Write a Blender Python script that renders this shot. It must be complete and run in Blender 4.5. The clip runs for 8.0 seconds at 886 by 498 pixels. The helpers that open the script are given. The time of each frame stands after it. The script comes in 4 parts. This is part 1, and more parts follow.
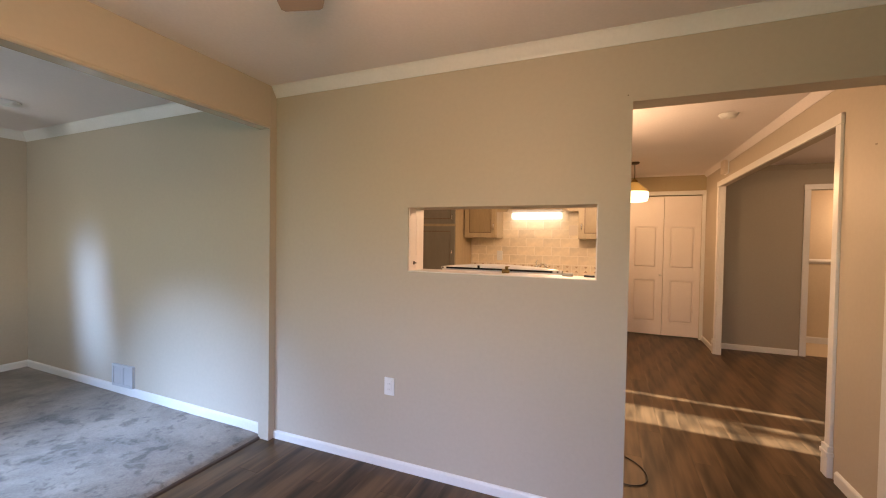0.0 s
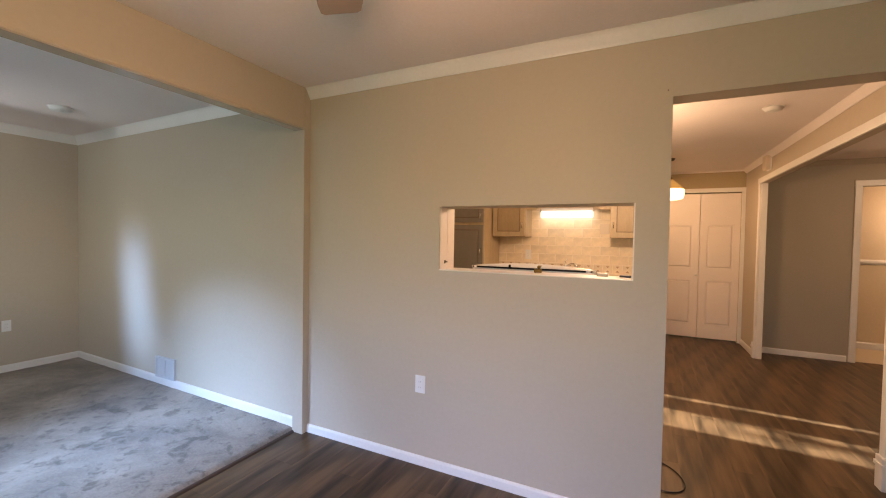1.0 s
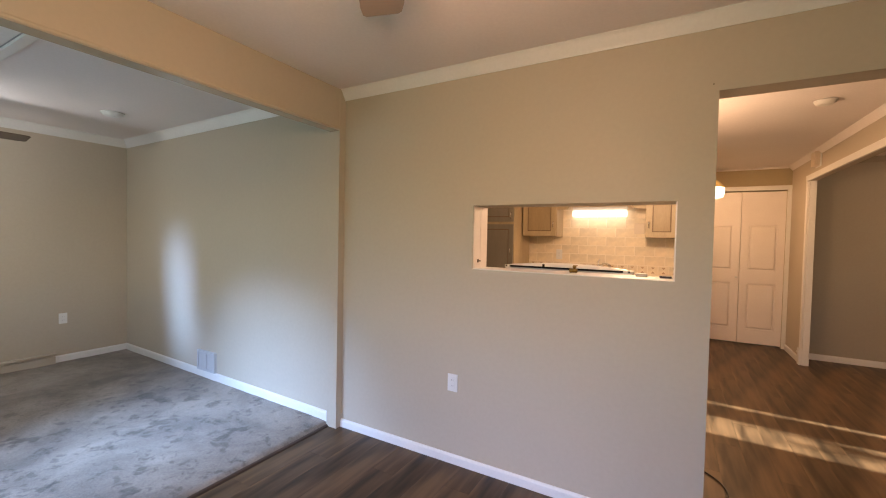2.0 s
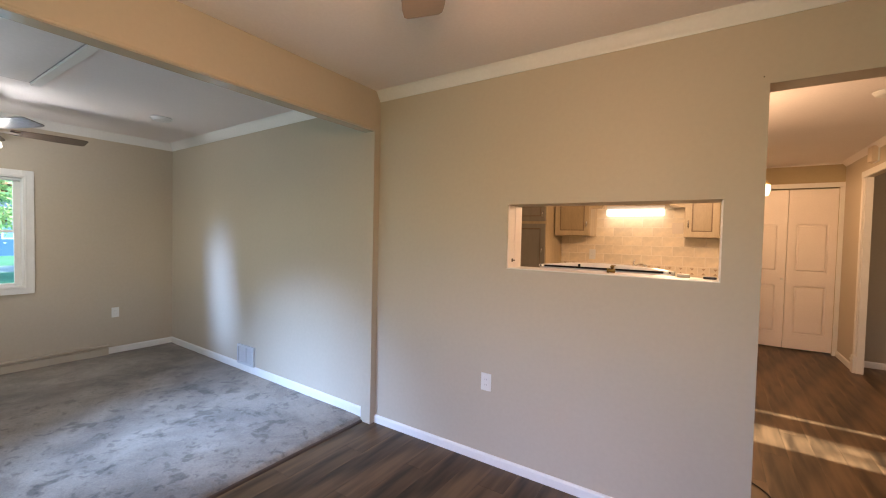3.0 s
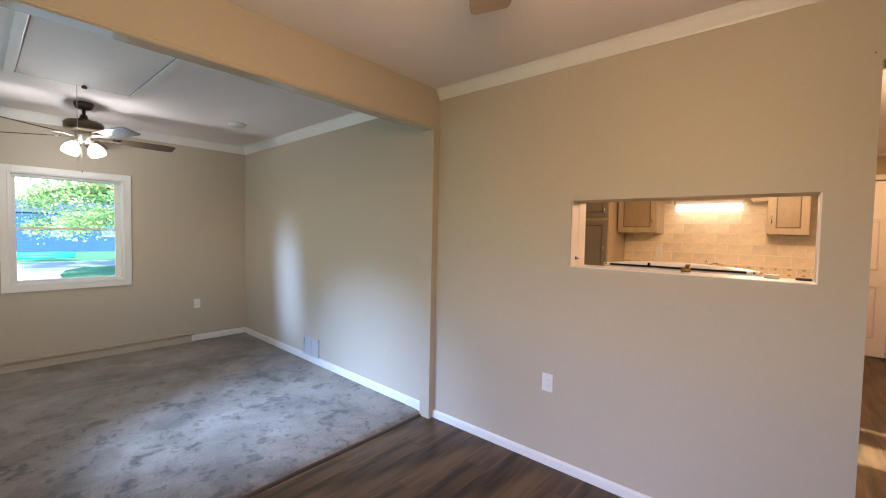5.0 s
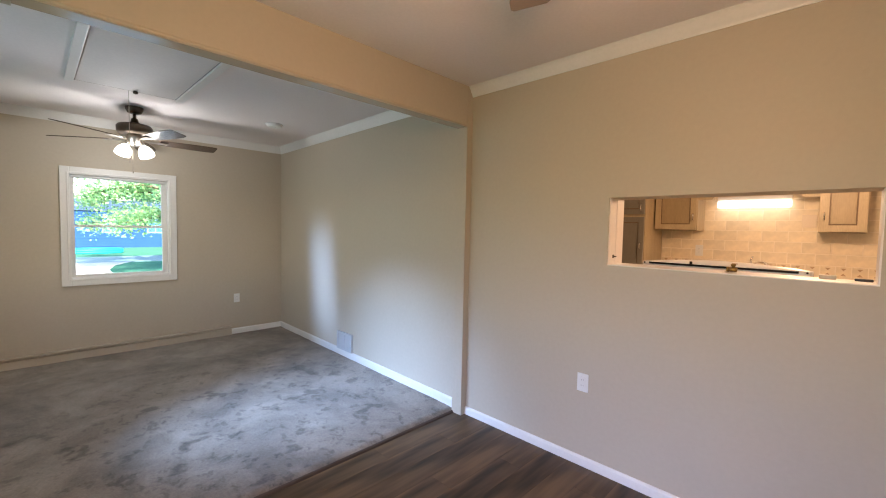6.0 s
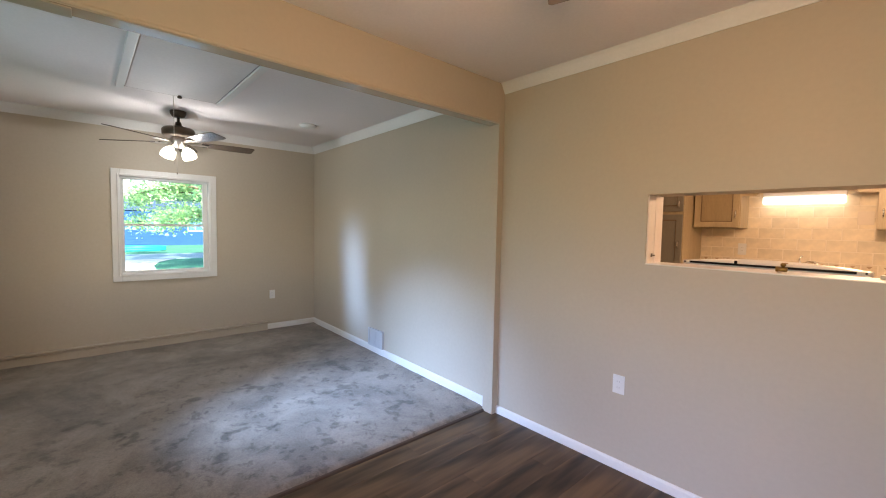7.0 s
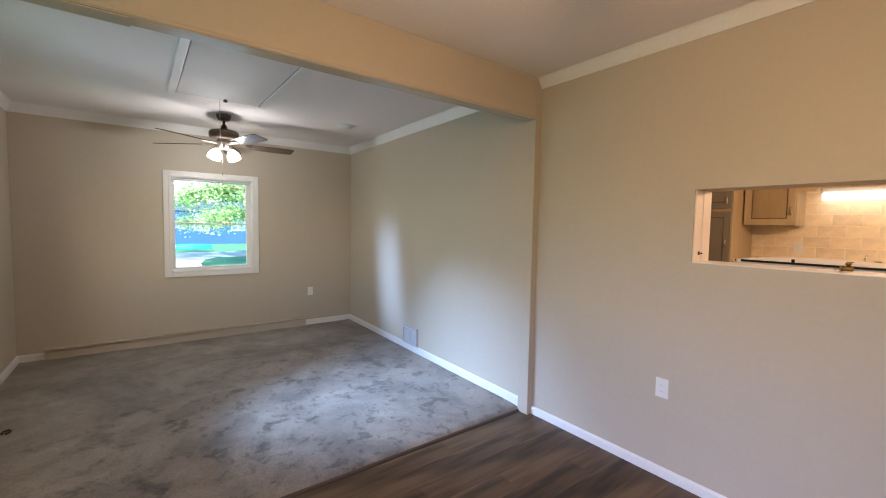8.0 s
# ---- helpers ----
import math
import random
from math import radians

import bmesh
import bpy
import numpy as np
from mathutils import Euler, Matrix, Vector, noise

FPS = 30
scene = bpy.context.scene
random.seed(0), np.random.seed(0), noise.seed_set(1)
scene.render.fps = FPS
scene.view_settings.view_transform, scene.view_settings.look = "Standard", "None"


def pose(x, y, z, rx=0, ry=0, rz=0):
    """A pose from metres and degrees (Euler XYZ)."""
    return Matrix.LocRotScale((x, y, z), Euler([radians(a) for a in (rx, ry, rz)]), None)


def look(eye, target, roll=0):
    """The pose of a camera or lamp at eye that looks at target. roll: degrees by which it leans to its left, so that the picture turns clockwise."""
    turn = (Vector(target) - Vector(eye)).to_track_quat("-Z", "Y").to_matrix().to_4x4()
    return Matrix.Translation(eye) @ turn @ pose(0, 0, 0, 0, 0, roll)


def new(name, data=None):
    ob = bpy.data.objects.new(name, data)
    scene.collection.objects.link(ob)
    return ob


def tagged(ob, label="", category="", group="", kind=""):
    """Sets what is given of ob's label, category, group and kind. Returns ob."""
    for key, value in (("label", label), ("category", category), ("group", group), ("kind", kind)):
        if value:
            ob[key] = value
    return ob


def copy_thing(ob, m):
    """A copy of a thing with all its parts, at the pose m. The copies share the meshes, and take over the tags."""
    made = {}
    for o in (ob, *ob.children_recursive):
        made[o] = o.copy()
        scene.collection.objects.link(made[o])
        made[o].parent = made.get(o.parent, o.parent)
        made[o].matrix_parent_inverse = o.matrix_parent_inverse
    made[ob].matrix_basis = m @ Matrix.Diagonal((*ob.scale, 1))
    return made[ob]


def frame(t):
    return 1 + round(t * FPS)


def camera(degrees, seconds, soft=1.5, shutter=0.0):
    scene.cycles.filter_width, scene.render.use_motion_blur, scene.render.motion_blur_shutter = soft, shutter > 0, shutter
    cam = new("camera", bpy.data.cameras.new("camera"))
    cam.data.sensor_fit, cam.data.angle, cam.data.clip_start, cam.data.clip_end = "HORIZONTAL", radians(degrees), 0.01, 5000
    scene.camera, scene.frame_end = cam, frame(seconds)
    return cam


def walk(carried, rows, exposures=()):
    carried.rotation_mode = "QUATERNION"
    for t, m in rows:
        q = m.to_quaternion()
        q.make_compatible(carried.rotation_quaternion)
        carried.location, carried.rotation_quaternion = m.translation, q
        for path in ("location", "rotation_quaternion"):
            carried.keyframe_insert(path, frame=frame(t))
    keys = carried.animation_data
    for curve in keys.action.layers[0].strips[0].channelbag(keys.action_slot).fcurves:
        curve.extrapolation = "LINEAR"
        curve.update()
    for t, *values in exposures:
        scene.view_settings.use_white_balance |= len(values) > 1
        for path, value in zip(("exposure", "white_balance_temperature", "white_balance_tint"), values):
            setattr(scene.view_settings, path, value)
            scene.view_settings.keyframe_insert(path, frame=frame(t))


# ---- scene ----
cam = camera(95.1, 8.0, soft=1.1)
PATH = [
    (0, (-0.136, 0.048, 1.397), (-0.898, 1.896, 1.353), 0.9),
    (0.5, (-0.155, 0.044, 1.399), (-0.969, 1.869, 1.35), 0.9),
    (1, (-0.171, 0.032, 1.4), (-1.044, 1.83, 1.346), 1.0),
    (1.5, (-0.19, 0.021, 1.398), (-1.119, 1.792, 1.341), 1.1),
    (3, (-0.239, -0.023, 1.391), (-1.339, 1.646, 1.328), 1.3),
    (3.5, (-0.253, -0.035, 1.393), (-1.404, 1.6, 1.324), 1.3),
    (4, (-0.265, -0.044, 1.391), (-1.466, 1.554, 1.319), 1.3),
    (5.5, (-0.291, -0.056, 1.39), (-1.645, 1.413, 1.299), 1.2),
    (6, (-0.305, -0.08, 1.395), (-1.707, 1.342, 1.294), 1.2),
    (6.5, (-0.317, -0.091, 1.394), (-1.764, 1.285, 1.288), 1.1),
    (7, (-0.325, -0.099, 1.395), (-1.82, 1.225, 1.282), 1.1),
    (7.5, (-0.333, -0.104, 1.386), (-1.877, 1.161, 1.271), 1.1),
    (8, (-0.341, -0.107, 1.382), (-1.938, 1.093, 1.263), 1.0),
]
walk(cam, [(t, look(eye, target, roll)) for t, eye, target, roll in PATH])

# ---- world and light ----
world = bpy.data.worlds.new("world")
scene.world = world
world.use_nodes = True
wn = world.node_tree.nodes
sky = wn.new("ShaderNodeTexSky")
sky.sky_type, sky.sun_disc = "NISHITA", False
sky.sun_elevation, sky.sun_rotation = radians(24.5), radians(93)
world.node_tree.links.new(sky.outputs[0], wn["Background"].inputs[0])
wn["Background"].inputs[1].default_value = 0.13


def lamp(name, kind, m, power, colour, **more):
    data = bpy.data.lights.new(name, kind)
    data.energy, data.color = power, colour
    for key, value in more.items():
        setattr(data, key, value)
    ob = new(name, data)
    ob.matrix_world = m
    return ob


lamp("sun", "SUN", look((9, 0, 4.1), (0, 0.55, 0)), 5.0, (1.0, 0.93, 0.82), angle=radians(0.8))
scene.view_settings.exposure = 2.90
DAY = (0.36, 0.56, 1.0)
lamp("room_fan_lamp", "POINT", pose(-0.715, 0.615, 1.93), 5.15, (1.0, 0.54, 0.29), shadow_soft_size=0.13)
lamp("pendant_lamp", "POINT", pose(0.13, 5.75, 2.024), 7.4, (1.0, 0.55, 0.27), shadow_soft_size=0.05)
lamp("tube_lamp", "AREA", pose(-0.97, 4.93, 1.66, 25, 0, 0), 0.06, (1.0, 0.84, 0.68), shape="RECTANGLE", size=0.6, size_y=0.05)
# added fill for the kitchen and passage header; its fixture is assumed
lamp("kitchen_dome_lamp", "POINT", pose(-0.45, 3.5, 1.84), 7.2, (1.0, 0.61, 0.35), shadow_soft_size=0.12)
# added fill that brightens the grey wall from out of view
lamp("grey_room_lamp", "POINT", pose(2.9, 4.6, 2.2), 4.5, (1.0, 0.61, 0.37), shadow_soft_size=0.12)
for at in ((-4.83, 0.455, 2.0), (-4.80, 0.665, 2.0)):
    lamp("living_fan_lamp", "POINT", pose(*at), 0.84, (0.96, 0.95, 0.98), shadow_soft_size=0.04)
lamp("bath_lamp", "POINT", pose(3.2, 7.0, 1.8), 2.7, (1.0, 0.62, 0.38), shadow_soft_size=0.08)
# daylight in assumed openings of the front wall, aimed at its soft patches
lamp("picture_window_light", "AREA", look((-0.75, -1.0, 1.42), (-1.10, 2.0, -0.35)), 1.65, (0.52, 0.60, 1.0), shape="RECTANGLE", size=2.2, size_y=1.0, spread=radians(54))
lamp("living_window_light", "AREA", look((-3.40, -1.0, 1.75), (-3.06, 1.90, -0.14)), 2.55, DAY, shape="RECTANGLE", size=0.4, size_y=0.25, spread=radians(44))
# extra fill from the same opening, tilted up to lighten the ceiling
lamp("living_window_sky", "AREA", look((-3.35, -0.98, 1.45), (-4.0, 1.1, 2.2)), 0.32, (0.60, 0.60, 1.0), shape="RECTANGLE", size=0.8, size_y=0.9, spread=radians(100))
# narrow opening and lamp invented to throw the streak on the living wall
lamp("sidelight_light", "AREA", look((-4.66, -1.0, 1.45), (-4.48, 2.15, 0.74), 10), 0.36, (0.34, 0.54, 1.0), shape="RECTANGLE", size=0.13, size_y=1.1, spread=radians(15))

# ---- materials ----


def mat(name, colour, rough=0.6, metal=0.0, var=0.08, scale=6.0, fine=90.0, bump=0.0, bump_scale=200.0, stretch=(1, 1, 1), spec=0.5, coat=0.0, per_object=0.0):
    m = bpy.data.materials.new(name)
    m.use_nodes = True
    nt = m.node_tree
    n, l = nt.nodes, nt.links
    b = n["Principled BSDF"]
    tc = n.new("ShaderNodeTexCoord")
    mp = n.new("ShaderNodeMapping")
    mp.inputs["Scale"].default_value = stretch
    l.new(tc.outputs["Object"], mp.inputs[0])
    big, small = n.new("ShaderNodeTexNoise"), n.new("ShaderNodeTexNoise")
    for node, s, d in ((big, scale, 3), (small, fine, 2)):
        node.inputs["Scale"].default_value = s
        node.inputs["Detail"].default_value = d
        l.new(mp.outputs[0], node.inputs["Vector"])
    mix = n.new("ShaderNodeMath")
    mix.operation = "ADD"
    l.new(big.outputs[0], mix.inputs[0])
    l.new(small.outputs[0], mix.inputs[1])
    last = mix.outputs[0]
    if per_object:
        info = n.new("ShaderNodeObjectInfo")
        sc = n.new("ShaderNodeMath")
        sc.operation = "MULTIPLY_ADD"
        sc.inputs[1].default_value = per_object
        l.new(info.outputs["Random"], sc.inputs[0])
        l.new(last, sc.inputs[2])
        off = n.new("ShaderNodeMath")
        off.operation = "SUBTRACT"
        off.inputs[1].default_value = per_object / 2
        l.new(sc.outputs[0], off.inputs[0])
        last = off.outputs[0]
    ramp = n.new("ShaderNodeMapRange")
    ramp.inputs[1].default_value, ramp.inputs[2].default_value = 0.6, 1.4
    ramp.inputs[3].default_value, ramp.inputs[4].default_value = 1 - var, 1 + var
    l.new(last, ramp.inputs[0])
    mul = n.new("ShaderNodeVectorMath")
    mul.operation = "SCALE"
    mul.inputs[0].default_value = colour
    l.new(ramp.outputs[0], mul.inputs["Scale"])
    l.new(mul.outputs[0], b.inputs["Base Color"])
    b.inputs["Roughness"].default_value, b.inputs["Metallic"].default_value = rough, metal
    b.inputs["Specular IOR Level"].default_value, b.inputs["Coat Weight"].default_value = spec, coat
    if bump:
        bn = n.new("ShaderNodeTexNoise")
        bn.inputs["Scale"].default_value = bump_scale
        l.new(mp.outputs[0], bn.inputs["Vector"])
        bp = n.new("ShaderNodeBump")
        bp.inputs["Strength"].default_value, bp.inputs["Distance"].default_value = bump, 0.002
        l.new(bn.outputs[0], bp.inputs["Height"])
        l.new(bp.outputs[0], b.inputs["Normal"])
    return m


def glow(name, colour, strength):
    m = mat(name, (0.85, 0.85, 0.82), 0.4)
    b = m.node_tree.nodes["Principled BSDF"]
    b.inputs["Emission Color"].default_value, b.inputs["Emission Strength"].default_value = (*colour, 1), strength
    return m


def glass(name):
    m = bpy.data.materials.new(name)
    m.use_nodes = True
    b = m.node_tree.nodes["Principled BSDF"]
    b.inputs["Transmission Weight"].default_value, b.inputs["Roughness"].default_value, b.inputs["IOR"].default_value = 1.0, 0.0, 1.01
    return m


def wood_floor():
    m = mat("floor_planks", (0.090, 0.055, 0.028), 0.42, var=0.68, scale=1.9, fine=5, bump=0.12, bump_scale=40, stretch=(2.3, 0.32, 1), per_object=0.12, spec=0.32)
    r = m.node_tree.nodes["Map Range"]
    r.inputs[1].default_value, r.inputs[2].default_value = 0.80, 1.20
    m.node_tree.nodes["Noise Texture"].inputs["Distortion"].default_value = 1.3
    return m


def carpet_material():
    m = mat("carpet", (0.243, 0.209, 0.170), 0.95, var=0.20, scale=1.4, fine=260, bump=1.0, bump_scale=170, spec=0.1)
    n, l = m.node_tree.nodes, m.node_tree.links
    b = n["Principled BSDF"]
    n["Bump"].inputs["Distance"].default_value = 0.003
    tc = n["Texture Coordinate"]
    last = b.inputs["Base Color"].links[0].from_socket
    # trodden way in from the planks; dabs drawn deepest where daylight shows them
    far = n.new("ShaderNodeVectorMath")
    far.operation = "DISTANCE"
    far.inputs[1].default_value = (-2.9, 1.1, 0.03)
    l.new(tc.outputs["Object"], far.inputs[0])
    worn_lit = n.new("ShaderNodeMapRange")
    worn_lit.interpolation_type = "SMOOTHSTEP"
    worn_lit.inputs[1].default_value, worn_lit.inputs[2].default_value, worn_lit.inputs[3].default_value, worn_lit.inputs[4].default_value = 0.9, 2.3, 1.0, 0.25
    l.new(far.outputs["Value"], worn_lit.inputs[0])
    # as colour: trodden dabs large and small, shading of two-way pile, speckled tufts
    for scale, detail, rough, twist, lo, hi, dark, light, gathered in ((5.6, 5, 0.60, 0.3, 0.35, 0.44, 0.56, 1.0, True), (13, 4, 0.6, 0.2, 0.33, 0.45, 0.66, 1.04, True), (1.15, 7, 0.62, 0.8, 0.34, 0.66, 0.68, 1.22, False), (3.2, 6, 0.65, 0.6, 0.35, 0.65, 0.86, 1.10, False), (70, 2, 0.6, 0, 0.35, 0.65, 0.92, 1.08, False)):
        t = n.new("ShaderNodeTexNoise")
        t.inputs["Scale"].default_value, t.inputs["Detail"].default_value = scale, detail
        t.inputs["Roughness"].default_value, t.inputs["Distortion"].default_value = rough, twist
        l.new(tc.outputs["Object"], t.inputs["Vector"])
        r = n.new("ShaderNodeMapRange")
        r.interpolation_type = "SMOOTHSTEP"
        r.inputs[1].default_value, r.inputs[2].default_value, r.inputs[3].default_value, r.inputs[4].default_value = lo, hi, dark, light
        l.new(t.outputs[0], r.inputs[0])
        tone = r.outputs[0]
        if gathered:
            fade = n.new("ShaderNodeMix")
            fade.inputs["A"].default_value = light
            l.new(worn_lit.outputs[0], fade.inputs["Factor"])
            l.new(tone, fade.inputs["B"])
            tone = fade.outputs["Result"]
        mul = n.new("ShaderNodeVectorMath")
        mul.operation = "SCALE"
        l.new(last, mul.inputs[0])
        l.new(tone, mul.inputs["Scale"])
        last = mul.outputs[0]
    l.new(last, b.inputs["Base Color"])
    b.inputs["Sheen Weight"].default_value = 0.2
    return m


PAINT = mat("greige_wall_paint", (0.487, 0.426, 0.335), 0.5, var=0.035, scale=1.3, fine=40, bump=0.12, bump_scale=260, spec=0.4)
GLOSSPAINT = mat("greige_gloss_paint", (0.487, 0.426, 0.335), 0.17, var=0.035, scale=1.3, fine=40, spec=1.0, coat=0.6)
# wall paint darkened to olive for the shade above the pendant cap
NOOKPAINT = mat("nook_paint_with_shade", (0.40, 0.325, 0.195), 0.55, var=0.04, scale=1.3, fine=40, bump=0.1, bump_scale=260)
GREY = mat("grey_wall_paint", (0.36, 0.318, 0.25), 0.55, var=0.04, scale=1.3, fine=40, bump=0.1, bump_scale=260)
CREAM = mat("cream_wall_paint", (0.66, 0.56, 0.40), 0.55, var=0.04, scale=1.3, fine=40, bump=0.1)
CEIL = mat("ceiling_paint", (0.81, 0.757, 0.735), 0.8, var=0.04, scale=1.7, fine=60, bump=0.25, bump_scale=150, spec=0.2)
HATCH = mat("hatch_panel_paint", (0.69, 0.655, 0.635), 0.7, var=0.05, scale=2, fine=50, bump=0.2, bump_scale=150)
TRIM = mat("white_trim_paint", (0.74, 0.73, 0.70), 0.35, var=0.04, scale=5, fine=60, bump=0.05)
DOORW = mat("white_door_paint", (0.80, 0.745, 0.71), 0.4, var=0.04, scale=4, fine=60, bump=0.05)
PLASTIC = mat("white_plastic", (0.75, 0.75, 0.73), 0.3, var=0.02)
IVORY = mat("ivory_plastic", (0.70, 0.60, 0.48), 0.4, var=0.03)
STEEL = mat("pale_grey_enamel", (0.50, 0.51, 0.52), 0.4, var=0.04)
DARK = mat("dark_slot", (0.012, 0.011, 0.010), 0.7, spec=0.1)
# darker copy of the enamel for the shade between the louvres
REGBACK = mat("shaded_enamel_recess", (0.36, 0.37, 0.39), 0.5)
SLOT = mat("shaded_grey_paint", (0.30, 0.30, 0.30), 0.6)
FLOOR = wood_floor()
SUB = mat("floor_underlay", (0.03, 0.022, 0.016), 0.9)
STRIP = mat("brown_edge_strip", (0.07, 0.05, 0.038), 0.4, var=0.3, scale=3, stretch=(8, 1, 1))
CARPET = carpet_material()
CAB = mat("glazed_maple", (0.43, 0.345, 0.22), 0.42, var=0.14, scale=2.5, fine=24, stretch=(7, 7, 1), bump=0.05)
CABP = mat("glazed_maple_panel", (0.33, 0.255, 0.15), 0.42, var=0.14, scale=2.5, fine=24, stretch=(7, 7, 1))
GLAZE = mat("dark_cabinet_glaze", (0.16, 0.10, 0.055), 0.5, var=0.2)
# cabinet finish greyed for the unlit pantry doors
CABSHADE = mat("shaded_glazed_cabinet", (0.22, 0.205, 0.175), 0.45, var=0.1, scale=2.5, fine=24, stretch=(7, 7, 1))
TILE = mat("tumbled_beige_tile", (0.75, 0.645, 0.48), 0.45, var=0.15, scale=7, fine=16, bump=0.08, bump_scale=60, per_object=0.35)
GROUT = mat("tile_grout", (0.84, 0.745, 0.61), 0.9, var=0.06)
MOTIF = mat("brown_tile_motif", (0.44, 0.30, 0.18), 0.5, var=0.2, per_object=0.4)
STONE = mat("laminate_counter", (0.5, 0.42, 0.31), 0.35, var=0.15, fine=140)
ENAMEL = mat("white_enamel", (0.78, 0.76, 0.72), 0.2, var=0.02)
CHROME = mat("chrome", (0.8, 0.8, 0.8), 0.12, 1.0, var=0.02)
NICKEL = mat("brushed_nickel", (0.55, 0.5, 0.44), 0.28, 1.0, var=0.06)
BRONZE = mat("dark_bronze", (0.10, 0.075, 0.055), 0.35, 0.7, var=0.15)
BRASS = mat("brass", (0.30, 0.19, 0.06), 0.5, 1.0, var=0.15)
BLADE = mat("dark_walnut_blade", (0.075, 0.05, 0.036), 0.25, var=0.3, scale=3, stretch=(2, 14, 1), spec=0.6)
BLADE2 = mat("taupe_blade", (0.18, 0.15, 0.125), 0.45, var=0.12, scale=3, stretch=(14, 2, 1))
CABLE = mat("black_rubber", (0.012, 0.011, 0.011), 0.45)
BULBGLASS = glow("lit_frosted_glass", (1.0, 0.93, 0.80), 1.3)
TUBEGLOW = glow("lit_tube", (1.0, 0.90, 0.80), 0.27)
PENDGLOW = glow("lit_pendant_glass", (1.0, 0.80, 0.45), 0.42)
AMBER = mat("amber_glass", (0.62, 0.36, 0.10), 0.25, var=0.1)
AMBER.node_tree.nodes["Principled BSDF"].inputs["Emission Color"].default_value = (1.0, 0.5, 0.12, 1)
AMBER.node_tree.nodes["Principled BSDF"].inputs["Emission Strength"].default_value = 0.05
PANE = glass("window_glass")
GRASS = mat("lawn", (0.06, 0.19, 0.125), 0.9, var=0.35, scale=0.5, fine=9, spec=0.05)
ROAD = mat("asphalt", (0.19, 0.28, 0.31), 0.9, var=0.15, scale=0.6, fine=12, spec=0.1)
CONCRETE = mat("driveway_concrete", (0.52, 0.50, 0.47), 0.85, var=0.08, scale=0.8, fine=12)
SIDING = mat("blue_grey_siding", (0.016, 0.05, 0.135), 0.8, var=0.1, scale=1, fine=12, spec=0.03)
ROOF = mat("roof_shingle", (0.05, 0.085, 0.13), 0.9, var=0.25, scale=3, fine=20, spec=0.05)
HOUSETRIM = mat("blue_grey_window_frame", (0.16, 0.27, 0.36), 0.7, var=0.08, spec=0.05)
# pane colour lightened to stand for the sky it reflects
HOUSEGLASS = mat("sky_tinted_pane", (0.028, 0.085, 0.17), 0.15, var=0.1, spec=0.2)
BARK = mat("bark", (0.09, 0.065, 0.045), 0.9, var=0.35, scale=5, fine=30, bump=0.6, bump_scale=25)
POOLBLUE = mat("turquoise_vinyl", (0.01, 0.30, 0.38), 0.4, var=0.06, spec=0.15)


def leaf_material(name, dark, light, through_leaf):
    m = mat(name, (0.075, 0.15, 0.022), 0.5, var=0.2)
    n, l = m.node_tree.nodes, m.node_tree.links
    b = n["Principled BSDF"]
    geo = n.new("ShaderNodeNewGeometry")
    r = n.new("ShaderNodeValToRGB")
    r.color_ramp.elements[0].color, r.color_ramp.elements[1].color = (*dark, 1), (*light, 1)
    l.new(geo.outputs["Random Per Island"], r.inputs[0])
    l.new(r.outputs[0], b.inputs["Base Color"])
    tr = n.new("ShaderNodeBsdfTranslucent")
    tr.inputs[0].default_value = (*through_leaf, 1)
    mx = n.new("ShaderNodeMixShader")
    mx.inputs[0].default_value = 0.55
    l.new(b.outputs[0], mx.inputs[1])
    l.new(tr.outputs[0], mx.inputs[2])
    l.new(mx.outputs[0], n["Material Output"].inputs[0])
    return m


# dark end takes the teal of leaves in shadow
LEAF = leaf_material("leaves", (0.08, 0.23, 0.14), (0.30, 0.44, 0.20), (0.30, 0.50, 0.24))
# far crowns get their blue-green shade through the leaf colour
FARLEAF = leaf_material("shade_tinted_leaves", (0.04, 0.14, 0.11), (0.10, 0.25, 0.17), (0.09, 0.27, 0.17))

# ---- mesh helpers ----


def mesh_of(name, bm, material):
    me = bpy.data.meshes.new(name)
    bm.normal_update()
    bm.to_mesh(me)
    bm.free()
    for one in material if isinstance(material, (list, tuple)) else [material]:
        me.materials.append(one)
    return me


def part(name, bm, material, parent=None, label="", m=None):
    ob = new(name, mesh_of(name, bm, material))
    if parent is not None:
        ob.parent = parent
    if m is not None:
        ob.matrix_local = m
    return tagged(ob, label)


def thing(name, label, category, m=None, group="", kind=""):
    ob = new(name)
    ob.empty_display_size = 0.1
    if m is not None:
        ob.matrix_world = m
    return tagged(ob, label, category, group, kind)


def structure(name, bm, material, label, category):
    return tagged(part(name, bm, material), label, category, kind="structure")


def box(bm, x0, x1, y0, y1, z0, z1, bevel=0.0):
    r = bmesh.ops.create_cube(bm, size=1.0, matrix=Matrix.Translation(((x0 + x1) / 2, (y0 + y1) / 2, (z0 + z1) / 2)) @ Matrix.Diagonal((x1 - x0, y1 - y0, z1 - z0, 1)))
    if bevel:
        edges = {e for v in r["verts"] for e in v.link_edges}
        bmesh.ops.bevel(bm, geom=list(edges), offset=bevel, segments=2, profile=0.6, affect="EDGES")
    return bm


def boxes(*dims, bevel=0.0):
    bm = bmesh.new()
    for d in dims:
        box(bm, *d, bevel=bevel)
    return bm


